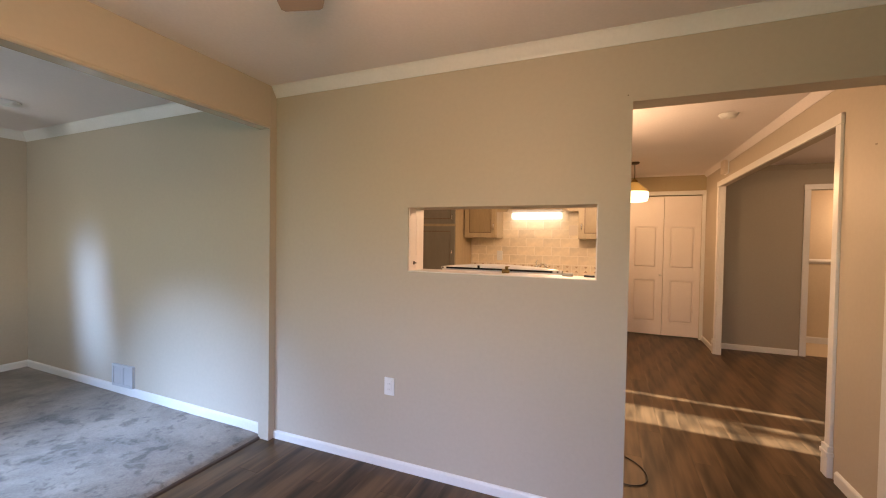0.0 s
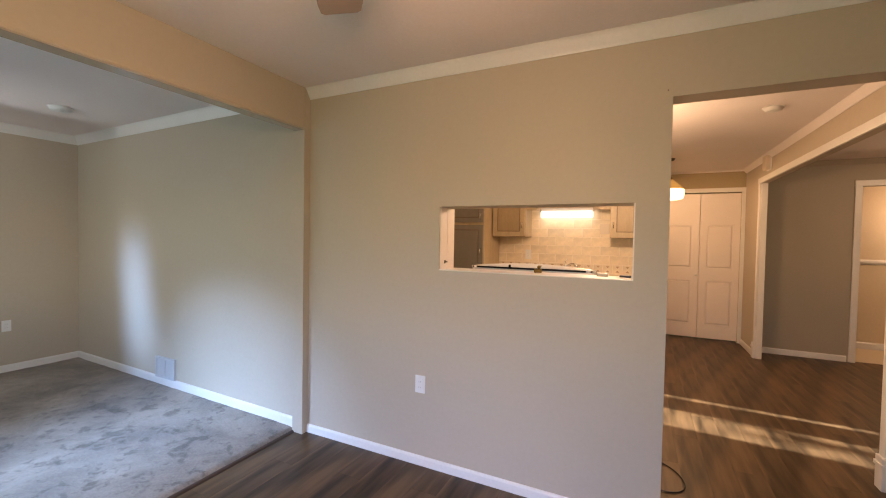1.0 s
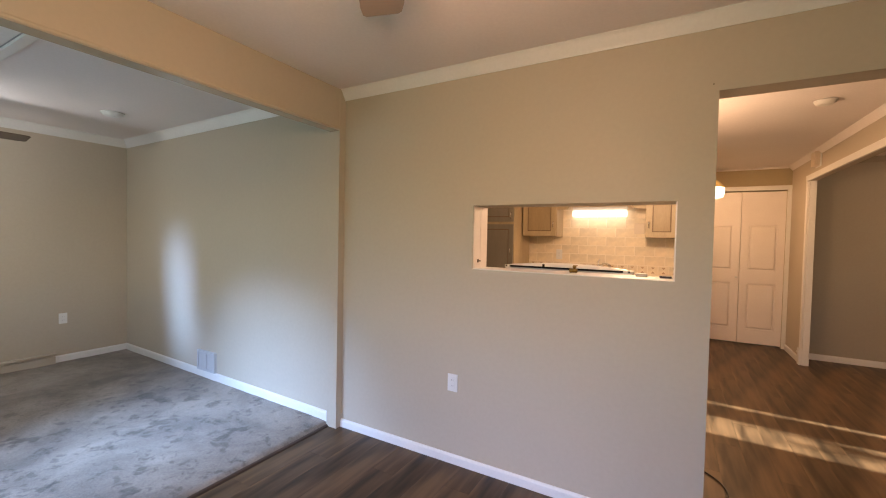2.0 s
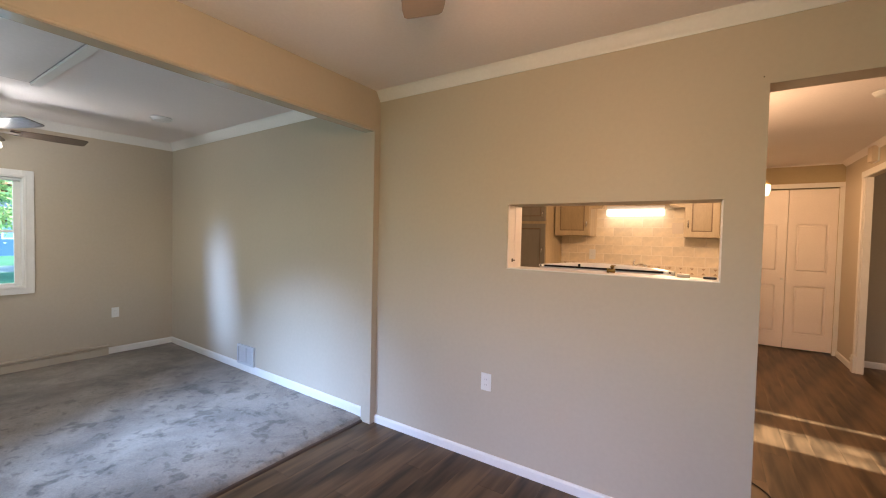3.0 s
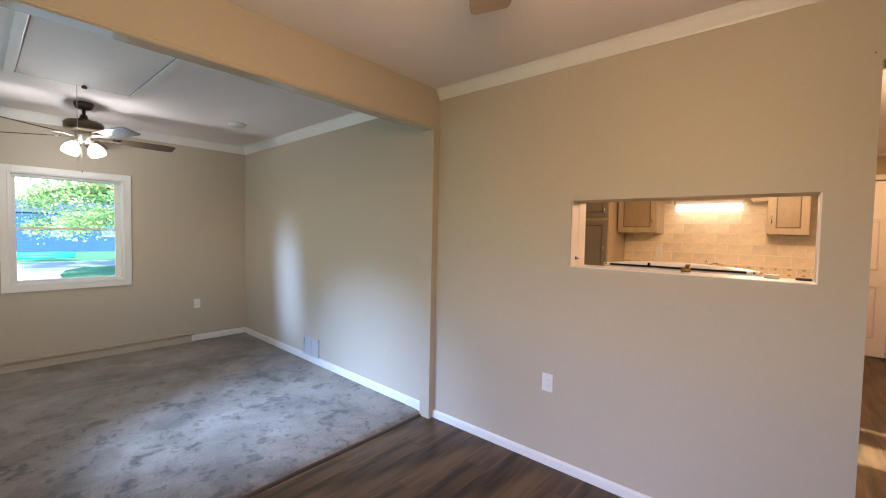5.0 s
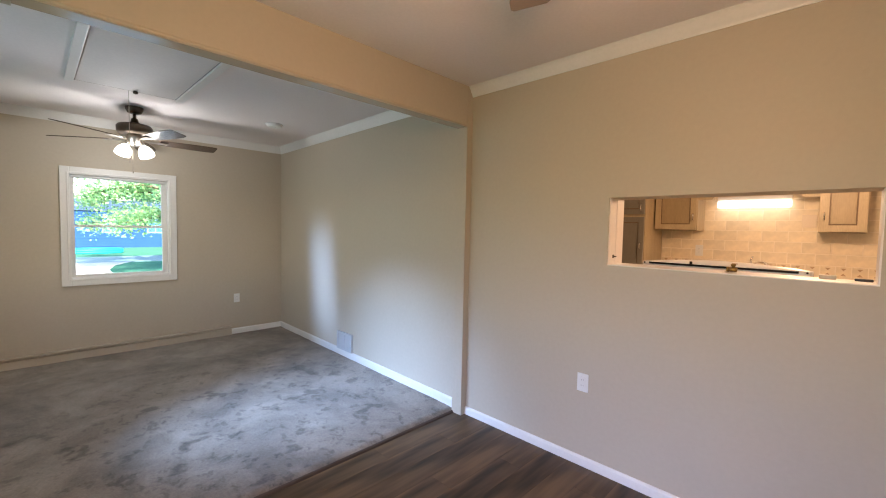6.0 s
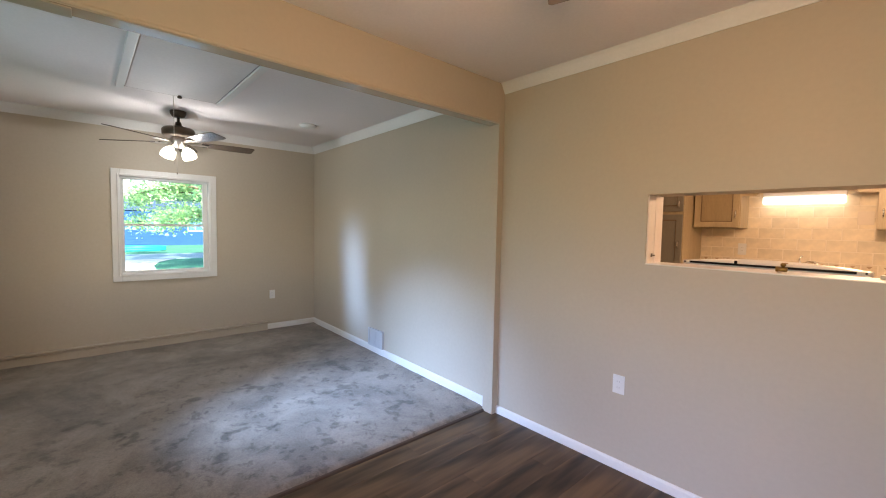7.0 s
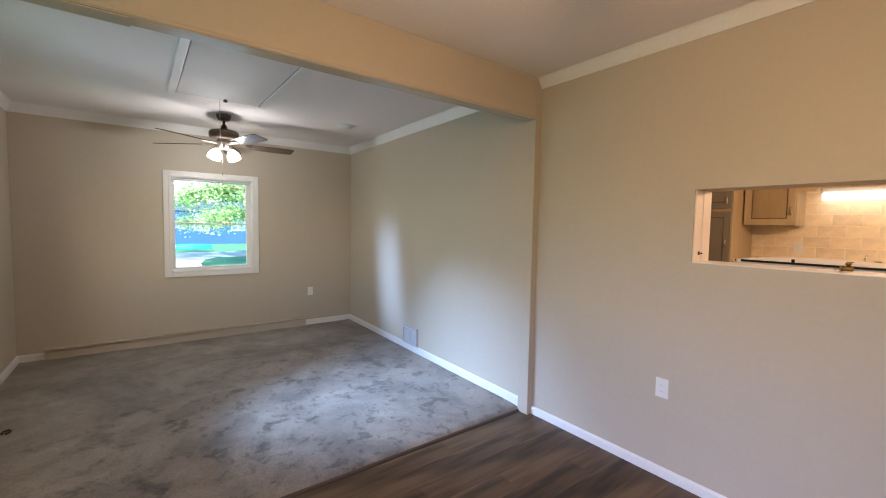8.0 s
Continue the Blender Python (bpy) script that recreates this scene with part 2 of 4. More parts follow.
def lathe(bm, profile, seg=24, m=Matrix.Identity(4), smooth=True):
    """profile: (radius, z) rows turned round z."""
    rings = []
    for r, z in profile:
        rings.append([bm.verts.new(m @ Vector((max(r, 1e-4) * math.cos(2 * math.pi * k / seg), max(r, 1e-4) * math.sin(2 * math.pi * k / seg), z))) for k in range(seg)])
    for a, b in zip(rings, rings[1:]):
        for k in range(seg):
            f = bm.faces.new((a[k], a[(k + 1) % seg], b[(k + 1) % seg], b[k]))
            f.smooth = smooth
    for ring, flip in ((rings[0], True), (rings[-1], False)):
        bm.faces.new(ring[::-1] if flip else ring)
    bmesh.ops.recalc_face_normals(bm, faces=bm.faces)
    return bm


def turned(profile, seg=24, m=Matrix.Identity(4)):
    return lathe(bmesh.new(), profile, seg, m)


def tube(points, radius, seg=10):
    """A round bar through the points."""
    bm = bmesh.new()
    pts = [Vector(p) for p in points]
    rings, last = [], None
    for i, p in enumerate(pts):
        d = (pts[min(i + 1, len(pts) - 1)] - pts[max(i - 1, 0)]).normalized()
        side = d.cross(last if last else (Vector((0, 0, 1)) if abs(d.z) < 0.9 else Vector((1, 0, 0)))).normalized()
        up = side.cross(d).normalized()
        last = up
        r = radius(i / (len(pts) - 1)) if callable(radius) else radius
        rings.append([bm.verts.new(p + r * (math.cos(a) * side + math.sin(a) * up)) for a in (2 * math.pi * k / seg for k in range(seg))])
    for a, b in zip(rings, rings[1:]):
        for k in range(seg):
            bm.faces.new((a[k], a[(k + 1) % seg], b[(k + 1) % seg], b[k])).smooth = True
    bm.faces.new(rings[0][::-1])
    bm.faces.new(rings[-1])
    bmesh.ops.recalc_face_normals(bm, faces=bm.faces)
    return bm


def sweep(profile, a, b, inward):
    """A moulding: profile rows (distance out from the wall, height), run straight from a to b (x, y)."""
    bm = bmesh.new()
    n = Vector((*inward, 0))
    ends = [[bm.verts.new(Vector((*p, 0)) + n * d + Vector((0, 0, h))) for d, h in profile] for p in (a, b)]
    k = len(profile)
    for i in range(k):
        bm.faces.new((ends[0][i], ends[0][(i + 1) % k], ends[1][(i + 1) % k], ends[1][i]))
    bm.faces.new(ends[0])
    bm.faces.new(ends[1][::-1])
    bmesh.ops.recalc_face_normals(bm, faces=bm.faces)
    return bm


def wall(name, run, lo, hi, u0, u1, z0, z1, material, holes=(), label="", category="wall"):
    """A wall with thickness lo to hi that runs along x or y from u0 to u1; holes are (u0, u1, z0, z1)."""
    us = sorted({u0, u1, *[h[0] for h in holes], *[h[1] for h in holes]})
    zs = sorted({z0, z1, *[h[2] for h in holes], *[h[3] for h in holes]})

    def solid(i, j):
        if not (0 <= i < len(us) - 1 and 0 <= j < len(zs) - 1):
            return False
        u, z = (us[i] + us[i + 1]) / 2, (zs[j] + zs[j + 1]) / 2
        return not any(h[0] < u < h[1] and h[2] < z < h[3] for h in holes)

    bm = bmesh.new()
    spot = {}

    def v(u, d, z):
        key = (round(u, 4), round(d, 4), round(z, 4))
        if key not in spot:
            spot[key] = bm.verts.new((u, d, z) if run == "x" else (d, u, z))
        return spot[key]

    for i in range(len(us) - 1):
        for j in range(len(zs) - 1):
            if not solid(i, j):
                continue
            a, b, c, d = us[i], us[i + 1], zs[j], zs[j + 1]
            for e in (lo, hi):
                bm.faces.new((v(a, e, c), v(b, e, c), v(b, e, d), v(a, e, d)))
            if not solid(i - 1, j):
                bm.faces.new((v(a, lo, c), v(a, hi, c), v(a, hi, d), v(a, lo, d)))
            if not solid(i + 1, j):
                bm.faces.new((v(b, lo, c), v(b, hi, c), v(b, hi, d), v(b, lo, d)))
            if not solid(i, j - 1):
                bm.faces.new((v(a, lo, c), v(b, lo, c), v(b, hi, c), v(a, hi, c)))
            if not solid(i, j + 1):
                bm.faces.new((v(a, lo, d), v(b, lo, d), v(b, hi, d), v(a, hi, d)))
    bmesh.ops.recalc_face_normals(bm, faces=bm.faces)
    return structure(name, bm, material, label, category)


# ---- the plan ----
TOP = 2.42          # ceilings
W = 2.20            # face of the wall with the pass-through
WB = 2.40           # its kitchen side
LW = 2.165         # living room's wall in line with it
BACK = -5.67        # living room's window wall
PIER = 2.143        # face of the wall end under the beam
FRONT = -1.04       # front wall behind the camera
BEAM = (-2.365, -2.275)
RIGHT = 1.13        # hall's wall with the wide cased opening
PX0, PX1, PZ0, PZ1 = -1.25, -0.195, 1.207, 1.587
END = -0.05         # free end of the pass-through wall
NOOK = 6.92
HEAD = 2.075

wall("wall_north", "x", W, WB, BEAM[1], 4.3, 0, TOP, PAINT, [(PX0, PX1, PZ0, PZ1), (END, RIGHT, 0, TOP)], "greige painted wall with a pass-through opening to the kitchen")
wall("wall_living_north", "x", LW, LW + 0.2, BACK - 0.15, BEAM[0] - 0.005, 0, TOP, PAINT, (), "greige painted living room wall lit by soft daylight")
SKEW = 0.03         # that wall stands a little out of square


def lw(x):
    return LW + SKEW * (BEAM[1] - x)


for v in bpy.data.objects["wall_living_north"].data.vertices:
    v.co.y += SKEW * (BEAM[1] - v.co.x)
structure("wall_header", boxes((END, RIGHT, W, W + 0.13, HEAD, TOP)), PAINT, "greige painted header above the hall passage", "wall")
structure("wall_pilaster", boxes((BEAM[0] - 0.005, BEAM[1], PIER, LW + 0.2, 0, TOP), bevel=0.002), PAINT, "greige painted wall end below the beam", "wall")
wall("wall_west", "y", BACK - 0.15, BACK, FRONT - 0.15, LW + 0.2, -0.5, TOP, PAINT, [(0.17, 1.0, 0.82, 1.86)], "greige painted wall with one double-hung window")
# openings are assumed; the narrow one exists only for the wall streak
wall("wall_south", "x", FRONT - 0.15, FRONT, BACK, 4.0, 0, TOP, PAINT, [(-4.73, -4.51, 0.8, 1.9), (-3.8, -2.9, 0.9, 1.95), (-1.85, 0.35, 0.9, 1.95)], "greige painted front wall, out of view, with assumed window openings")
wall("wall_east", "y", 2.73, 2.85, FRONT, W, 0, TOP, PAINT, (), "greige painted side wall")
wall("wall_hall_east", "y", RIGHT, RIGHT + 0.06, WB, NOOK, 0, TOP, PAINT, [(3.24, 6.12, 0, 2.125), (2.45, 2.62, 0, 2.125)], "warm beige hall wall with a wide cased opening")
# the pendant's shade on this wall is in its paint colour
wall("wall_nook", "x", NOOK, NOOK + 0.15, -1.4, RIGHT, 0, TOP, NOOKPAINT, [(-0.42, 1.085, 0, 2.115)], "olive wall round a bifold closet, paint darkened for pendant shade")
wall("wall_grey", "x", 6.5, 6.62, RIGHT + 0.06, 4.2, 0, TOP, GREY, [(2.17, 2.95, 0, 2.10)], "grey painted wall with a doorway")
# two slits cut to shape the sun bands on the hall floor
wall("wall_grey_east", "y", 4.2, 4.3, 2.40, 7.5, 0, TOP, GREY, [(3.29, 3.65, 1.2, 2.02), (3.94, 4.0, 1.2, 2.02)], "grey wall out of view, slits added to shape the floor sun")
wall("wall_bath", "x", 7.42, 7.52, 1.3, 4.2, 0, TOP, CREAM, (), "cream wall with a white chair rail")
wall("wall_bath_side", "y", 1.2, 1.3, 6.62, 7.42, 0, TOP, CREAM, (), "plain cream wall")
wall("wall_kitchen", "x", 5.06, 5.16, -2.6, -0.03, 0, TOP, PAINT, (), "kitchen wall behind the tiles")
wall("wall_kitchen_west", "y", -2.6, -2.5, WB, 5.06, 0, TOP, PAINT, (), "plain kitchen side wall")
wall("wall_nook_west", "y", -1.5, -1.4, 5.16, NOOK, 0, TOP, PAINT, (), "plain nook side wall")
wall("wall_closet", "x", 7.5, 7.6, -0.6, 1.2, 0, TOP, CREAM, (), "plain closet back wall")
structure("ceiling", boxes((BEAM[0], 4.3, FRONT - 0.15, 7.6, TOP, TOP + 0.12)), CEIL, "white painted ceiling, faintly textured", "ceiling")
structure("ceiling_living", boxes((BACK - 0.15, BEAM[0], FRONT - 0.15, LW + 0.2, TOP, TOP + 0.12)), CEIL, "white painted living room ceiling", "ceiling")
structure("roof_deck", boxes((BACK - 0.55, 4.6, FRONT - 0.3, 8.0, TOP + 0.13, TOP + 0.3)), ROOF, "roof over the rooms", "roof")
SOFFIT = 2.13
bm = boxes((BEAM[0], BEAM[1], FRONT, PIER - 0.001, SOFFIT, TOP), bevel=0.003)
bm.normal_update()
for face in bm.faces:
    face.material_index = 1 if face.normal.z < -0.9 else 0
beam = structure("ceiling_beam", bm, [PAINT, GLOSSPAINT], "painted beam with a glossy underside between dining and living rooms", "beam")
part("trim", sweep([(0, SOFFIT + 0.003), (0.006, SOFFIT + 0.005), (0.009, SOFFIT + 0.013), (0.006, SOFFIT + 0.021), (0, SOFFIT + 0.023)], (BEAM[1], FRONT), (BEAM[1], PIER), (1, 0)), PAINT, beam)
part("soffit_board", boxes((BEAM[0] - 0.004, BEAM[1] - 0.006, FRONT + 0.001, -0.115, SOFFIT - 0.006, SOFFIT - 0.0005), bevel=0.002), PAINT, beam)

CROWN = [(0, TOP - 0.068), (0.006, TOP - 0.068), (0.009, TOP - 0.060), (0.020, TOP - 0.044), (0.036, TOP - 0.016), (0.044, TOP - 0.006), (0.048, TOP - 0.004), (0.048, TOP), (0, TOP)]
DEEP_CROWN = [(d, TOP - (TOP - h) * 1.27) for d, h in CROWN]
BASE = [(0, 0), (0.014, 0), (0.014, 0.056), (0.011, 0.064), (0.005, 0.070), (0, 0.072)]
LOW_BASE = [(d, h * 0.78) for d, h in BASE]


def lift(profile, dz):
    return [(d, h + dz) for d, h in profile]


def moulding(name, profile, a, b, inward, label):
    structure(name, sweep(profile, a, b, inward), TRIM, label, "trim")


CRL, BBL = "white painted crown moulding at the ceiling", "white painted baseboard along the wall"
moulding("crown", CROWN, (BEAM[1], W), (2.73, W), (0, -1), CRL)
moulding("crown", DEEP_CROWN, (BACK, lw(BACK)), (BEAM[0], lw(BEAM[0])), (0, -1), CRL)
moulding("crown", DEEP_CROWN, (BACK, FRONT), (BACK, lw(BACK)), (1, 0), CRL)
moulding("crown", DEEP_CROWN, (BACK, FRONT), (BEAM[0], FRONT), (0, 1), CRL)
COVE = [(0, TOP - 0.088), (0.010, TOP - 0.088), (0.014, TOP - 0.078), (0.070, TOP - 0.014), (0.078, TOP - 0.010), (0.078, TOP), (0, TOP)]
structure("crown", sweep([(d * 0.62, TOP - (TOP - h) * 0.62) for d, h in COVE], (RIGHT, W + 0.131), (RIGHT, NOOK), (-1, 0)), CEIL, "plaster cove between hall wall and ceiling", "trim")
structure("crown", sweep([(d * 0.25, TOP - (TOP - h) * 0.25) for d, h in COVE], (-1.4, NOOK), (RIGHT, NOOK), (0, -1)), CEIL, "thin plaster bead above the closet wall", "trim")
structure("crown", sweep(CROWN, (RIGHT + 0.06, 6.5), (4.2, 6.5), (0, -1)), GREY, "grey painted crown moulding", "trim")
moulding("baseboard", LOW_BASE, (BEAM[1], W), (END - 0.002, W), (0, -1), BBL)
moulding("baseboard", lift(BASE, 0.024), (BACK, lw(BACK)), (-4.072, lw(-4.072)), (0, -1), BBL)
moulding("baseboard", lift(BASE, 0.024), (-4.072, lw(-4.072)), (-2.372, lw(-2.372)), (0, -1), BBL)
moulding("baseboard", lift(BASE, 0.024), (BACK, 1.635), (BACK, lw(BACK)), (1, 0), BBL)
moulding("baseboard", lift(BASE, 0.024), (BACK, FRONT), (BACK, -0.855), (1, 0), BBL)
moulding("baseboard", lift(BASE, 0.024), (BACK, FRONT), (BEAM[0], FRONT), (0, 1), BBL)
moulding("baseboard", BASE, (RIGHT, 2.70), (RIGHT, 3.12), (-1, 0), BBL)
moulding("baseboard", BASE, (RIGHT, 6.26), (RIGHT, NOOK), (-1, 0), BBL)
moulding("baseboard", BASE, (RIGHT + 0.06, 6.5), (2.09, 6.5), (0, -1), BBL)
moulding("baseboard", [(d, h * 1.3) for d, h in BASE], (1.3, 7.42), (4.2, 7.42), (0, -1), BBL)
moulding("chair_rail", [(0, 1.14), (0.012, 1.145), (0.03, 1.17), (0.03, 1.19), (0.012, 1.205), (0, 1.21)], (1.3, 7.42), (4.2, 7.42), (0, -1), "white painted chair rail on a cream wall")

structure("subfloor", boxes((BEAM[0], 4.3, FRONT - 0.15, 7.6, -0.12, -0.008)), SUB, "dark underlay below the planks", "floor")
structure("bath_floor", boxes((1.3, 4.2, 6.56, 7.42, -0.008, 0.004)), CREAM, "pale vinyl floor in a small bright room", "floor")
structure("foundation", boxes((BACK - 0.15, BEAM[0], FRONT - 0.15, LW + 0.2, -0.5, -0.02)), CONCRETE, "concrete slab under the carpet", "floor")

# carpet: a thick pile with trodden dents and a rolled edge
bm = bmesh.new()
nx, ny = 170, 165
x0, x1, y0, y1 = BACK, -2.368, FRONT, LW + 0.12
grid = []
for i in range(nx + 1):
    row = []
    for j in range(ny + 1):
        x, y = x0 + (x1 - x0) * i / nx, y0 + (y1 - y0) * j / ny
        h = 0.028 + 0.0035 * noise.noise((x * 3.1, y * 3.1, 0)) + 0.003 * noise.noise((x * 9, y * 9, 3)) + 0.0018 * noise.noise((x * 27, y * 27, 7))
        d = x1 - x
        if d < 0.03:
            h -= 0.020 * (1 - d / 0.03) ** 2
        row.append(bm.verts.new((x, y, h)))
    grid.append(row)
for i in range(nx):
    for j in range(ny):
        bm.faces.new((grid[i][j], grid[i + 1][j], grid[i + 1][j + 1], grid[i][j + 1])).smooth = True
structure("carpet", bm, CARPET, "grey-beige plush carpet with trodden marks", "carpet")
structure("threshold", sweep([(0, -0.006), (0, 0.012), (0.005, 0.015), (0.014, 0.009), (0.018, 0.001), (0.018, -0.006)], (-2.368, FRONT), (-2.368, PIER - 0.001), (1, 0)), STRIP, "brown edge strip between carpet and planks", "trim")

# ---- ceiling things ----


def ceiling_fan(m, drop, blade_material, label, start, lights, glow_material, chain):
    """A five-bladed fan; the origin is its ceiling plate, z downwards is negative; drop: height of the blades below."""
    fan = thing("ceiling_fan", label, "ceiling fan", m)
    part("canopy", turned([(0.030, -0.058), (0.052, -0.050), (0.066, -0.022), (0.068, 0.0)], 28), BRONZE, fan)
    part("downrod", turned([(0.013, -0.16), (0.013, -0.05)], 14), BRONZE, fan)
    part("motor", turned([(0.060, -0.245), (0.118, -0.238), (0.132, -0.222), (0.134, -0.175), (0.120, -0.158), (0.055, -0.146), (0.030, -0.130), (0.022, -0.10)], 36), BRONZE, fan)
    part("light_plate", turned([(0.018, -0.345), (0.045, -0.335), (0.052, -0.300), (0.062, -0.285), (0.064, -0.252), (0.05, -0.246)], 28), NICKEL, fan, "shiny nickel switch housing")
    bm = bmesh.new()
    outline = [(0.19, 0.045), (0.24, 0.058), (0.45, 0.072), (0.60, 0.072), (0.648, 0.066), (0.66, 0.054)]
    top, low = [], []
    for x, y in outline + [(x, -y) for x, y in outline[::-1]]:
        z = -drop - y * 0.20
        top.append(bm.verts.new((x, y, z + 0.003)))
        low.append(bm.verts.new((x, y, z - 0.003)))
    bm.faces.new(top)
    bm.faces.new(low[::-1])
    for k in range(len(top)):
        bm.faces.new((top[k], low[k], low[(k + 1) % len(top)], top[(k + 1) % len(top)]))
    bmesh.ops.recalc_face_normals(bm, faces=bm.faces)
    blade = mesh_of("blade", bm, blade_material)
    bm = bmesh.new()
    box(bm, 0.10, 0.175, -0.016, 0.016, -drop - 0.012, -drop - 0.004, bevel=0.003)
    box(bm, 0.165, 0.25, -0.036, 0.036, -drop - 0.010, -drop - 0.004, bevel=0.003)
    arm = mesh_of("blade_arm", bm, NICKEL)
    for k in range(5):
        b = new("blade", blade)
        b.parent, b.rotation_euler = fan, (0, 0, radians(start + 72 * k))
        a = new("blade_arm", arm)
        a.parent = b
    for turn in lights:
        d = radians(turn)
        at = pose(0, 0, 0, 0, 0, turn) @ pose(0.056, 0, -0.325, 0, -22, 0)
        part("light_arm", tube([(0.035 * math.cos(d), 0.035 * math.sin(d), -0.30), (0.062 * math.cos(d), 0.062 * math.sin(d), -0.318), at @ Vector((0, 0, -0.03))], 0.011), NICKEL, fan)
        s = part("shade", turned([(0.042, -0.124), (0.058, -0.118), (0.061, -0.094), (0.052, -0.058), (0.033, -0.030), (0.022, -0.018)], 26, at), glow_material, fan, "lit frosted glass bell shade")
        s.visible_shadow = False
    part("pull_chain", tube([(0.03, -0.02, -0.34), (0.03, -0.02, -chain)], 0.0015, 6), NICKEL, fan)
    part("chain_bob", turned([(0.001, -chain - 0.022), (0.004, -chain - 0.014), (0.002, -chain)], 10, pose(0.03, -0.02, 0)), BRONZE, fan)
    return fan


ceiling_fan(pose(-4.88, 0.585, TOP), 0.285, BLADE, "dark bronze ceiling fan with walnut blades and lit glass shades", 18, (283, 58), BULBGLASS, 0.57)
ceiling_fan(pose(-0.715, 0.615, TOP), 0.255, BLADE2, "bronze ceiling fan with taupe blades over the dining room", 127, (37, 217), BULBGLASS, 0.44)

hatch = thing("attic_hatch", "white painted attic hatch panel with flat trim strips", "attic hatch", pose(0.065, 0.03, TOP))
part("panel", boxes((-4.375, -2.95, 0.128, 0.745, -0.006, 0.0), bevel=0.002), HATCH, hatch)
part("trim_strip", boxes((-4.39, -2.95, 0.070, 0.120, -0.020, 0.0), bevel=0.003), TRIM, hatch)
part("trim_strip", boxes((-4.39, -2.95, 0.752, 0.806, -0.020, 0.0), bevel=0.003), TRIM, hatch)
# grey strip laid in place of the shadow gap beside the trim
part("seam", boxes((-4.37, -2.95, 0.7455, 0.7515, -0.0065, 0.0)), SLOT, hatch)
part("seam", boxes((-4.386, -4.377, 0.120, 0.752, -0.004, 0.0)), GLAZE, hatch)
part("pull_eye", turned([(0.004, -0.030), (0.016, -0.026), (0.018, -0.016), (0.012, -0.008), (0.007, -0.001)], 16, pose(-4.35, 0.478, 0)), BRONZE, hatch, "small dark pull eye")
part("pull_cord", tube([(-4.40, 0.442, 0.0), (-4.402, 0.443, -0.28), (-4.40, 0.444, -0.56)], 0.0022, 6), NICKEL, hatch)


def smoke_alarm(x, y, size=1.0):
    s = thing("smoke_alarm", "round white plastic smoke alarm on the ceiling", "smoke alarm", pose(x, y, TOP) @ Matrix.Diagonal((size, size, 1, 1)), "smoke alarms")
    part("base", turned([(0.064, -0.011), (0.066, -0.008), (0.066, 0.0)], 32), PLASTIC, s)
    part("cover", turned([(0.030, -0.029), (0.046, -0.028), (0.055, -0.022), (0.059, -0.012), (0.061, -0.010)], 32), PLASTIC, s)
    part("test_button", turned([(0.012, -0.032), (0.014, -0.031), (0.014, -0.027)], 16), PLASTIC, s)
    return s


smoke_alarm(-4.50, 1.68, 1.3)
smoke_alarm(0.70, 3.86)

# ---- wall plates, register, heater cover ----


def outlet(m, label, w=0.068, h=0.108, slots=True, group="wall plates", material=None):
    """A wall plate that faces -y, centred on its origin."""
    o = thing("outlet", label, "outlet", m, group)
    part("plate", boxes((-w / 2, w / 2, -0.006, 0, -h / 2, h / 2), bevel=0.0025), material or PLASTIC, o)
    if slots:
        part("insert", boxes((-0.017, 0.017, -0.0085, -0.005, -0.034, 0.034), bevel=0.001), PLASTIC, o)
        for z in (-0.017, 0.017):
            for x in (-0.006, 0.006):
                part("slot", boxes((x - 0.001, x + 0.001, -0.0092, -0.008, z - 0.004, z + 0.004)), SLOT, o)
    return o


outlet(pose(-1.362, W, 0.50), "white plastic outlet low on the greige wall")
outlet(pose(BACK, 1.70, 0.475, 0, 0, 90), "white plastic outlet on the living room window wall")
outlet(pose(-1.42, 5.045, 1.215), "white plastic outlet on the tiled backsplash", 0.072, 0.118)
outlet(pose(-0.54, 5.045, 1.535), "wide ivory switch plate on the tiled backsplash", 0.105, 0.118, False, material=IVORY)

reg = thing("wall_register", "pale grey steel wall register resting on the baseboard", "vent", pose(-3.975, lw(-3.84), 0.096))
part("frame", boxes((-0.140, -0.120, -0.022, 0, 0, 0.186), (0.120, 0.140, -0.022, 0, 0, 0.186), (-0.120, 0.120, -0.0215, 0, 0, 0.020), (-0.120, 0.120, -0.0215, 0, 0.166, 0.186), (-0.0135, 0.0135, -0.0212, 0, 0.020, 0.166)), STEEL, reg)
part("back", boxes((-0.120, 0.120, -0.010, -0.001, 0.020, 0.166)), REGBACK, reg)
for k in range(18):
    x = -0.111 + 0.0131 * k
    if abs(x) > 0.009:
        bm = boxes((-0.0048, 0.0048, -0.0008, 0.0008, 0.020, 0.166))
        bmesh.ops.transform(bm, matrix=pose(x, -0.0155, 0, 0, 0, 9), verts=bm.verts)
        part("louvre", bm, STEEL, reg)

heater = thing("heater_cover", "low painted heater cover along the window wall", "heater", pose(BACK, 0, 0.024))
part("front", boxes((0, 0.042, -0.85, 1.63, 0.0, 0.078), bevel=0.004), PAINT, heater)
part("top_lip", boxes((0, 0.062, -0.855, 1.635, 0.096, 0.110), bevel=0.003), PAINT, heater)
part("gap", boxes((0, 0.022, -0.848, 1.628, 0.077, 0.100)), PAINT, heater)

loop = thing("cable_loop", "small black cable loop lying on the carpet", "cable", pose(-3.945, -0.80, 0.030))
part("cord", tube([(0.03 * math.cos(a), 0.02 * math.sin(a), 0.006) for a in (k * 0.5 for k in range(12))], 0.005), CABLE, loop)
cable = thing("floor_cable", "thin black cable curling round the wall end", "cable", pose(0, 0, 0.001))
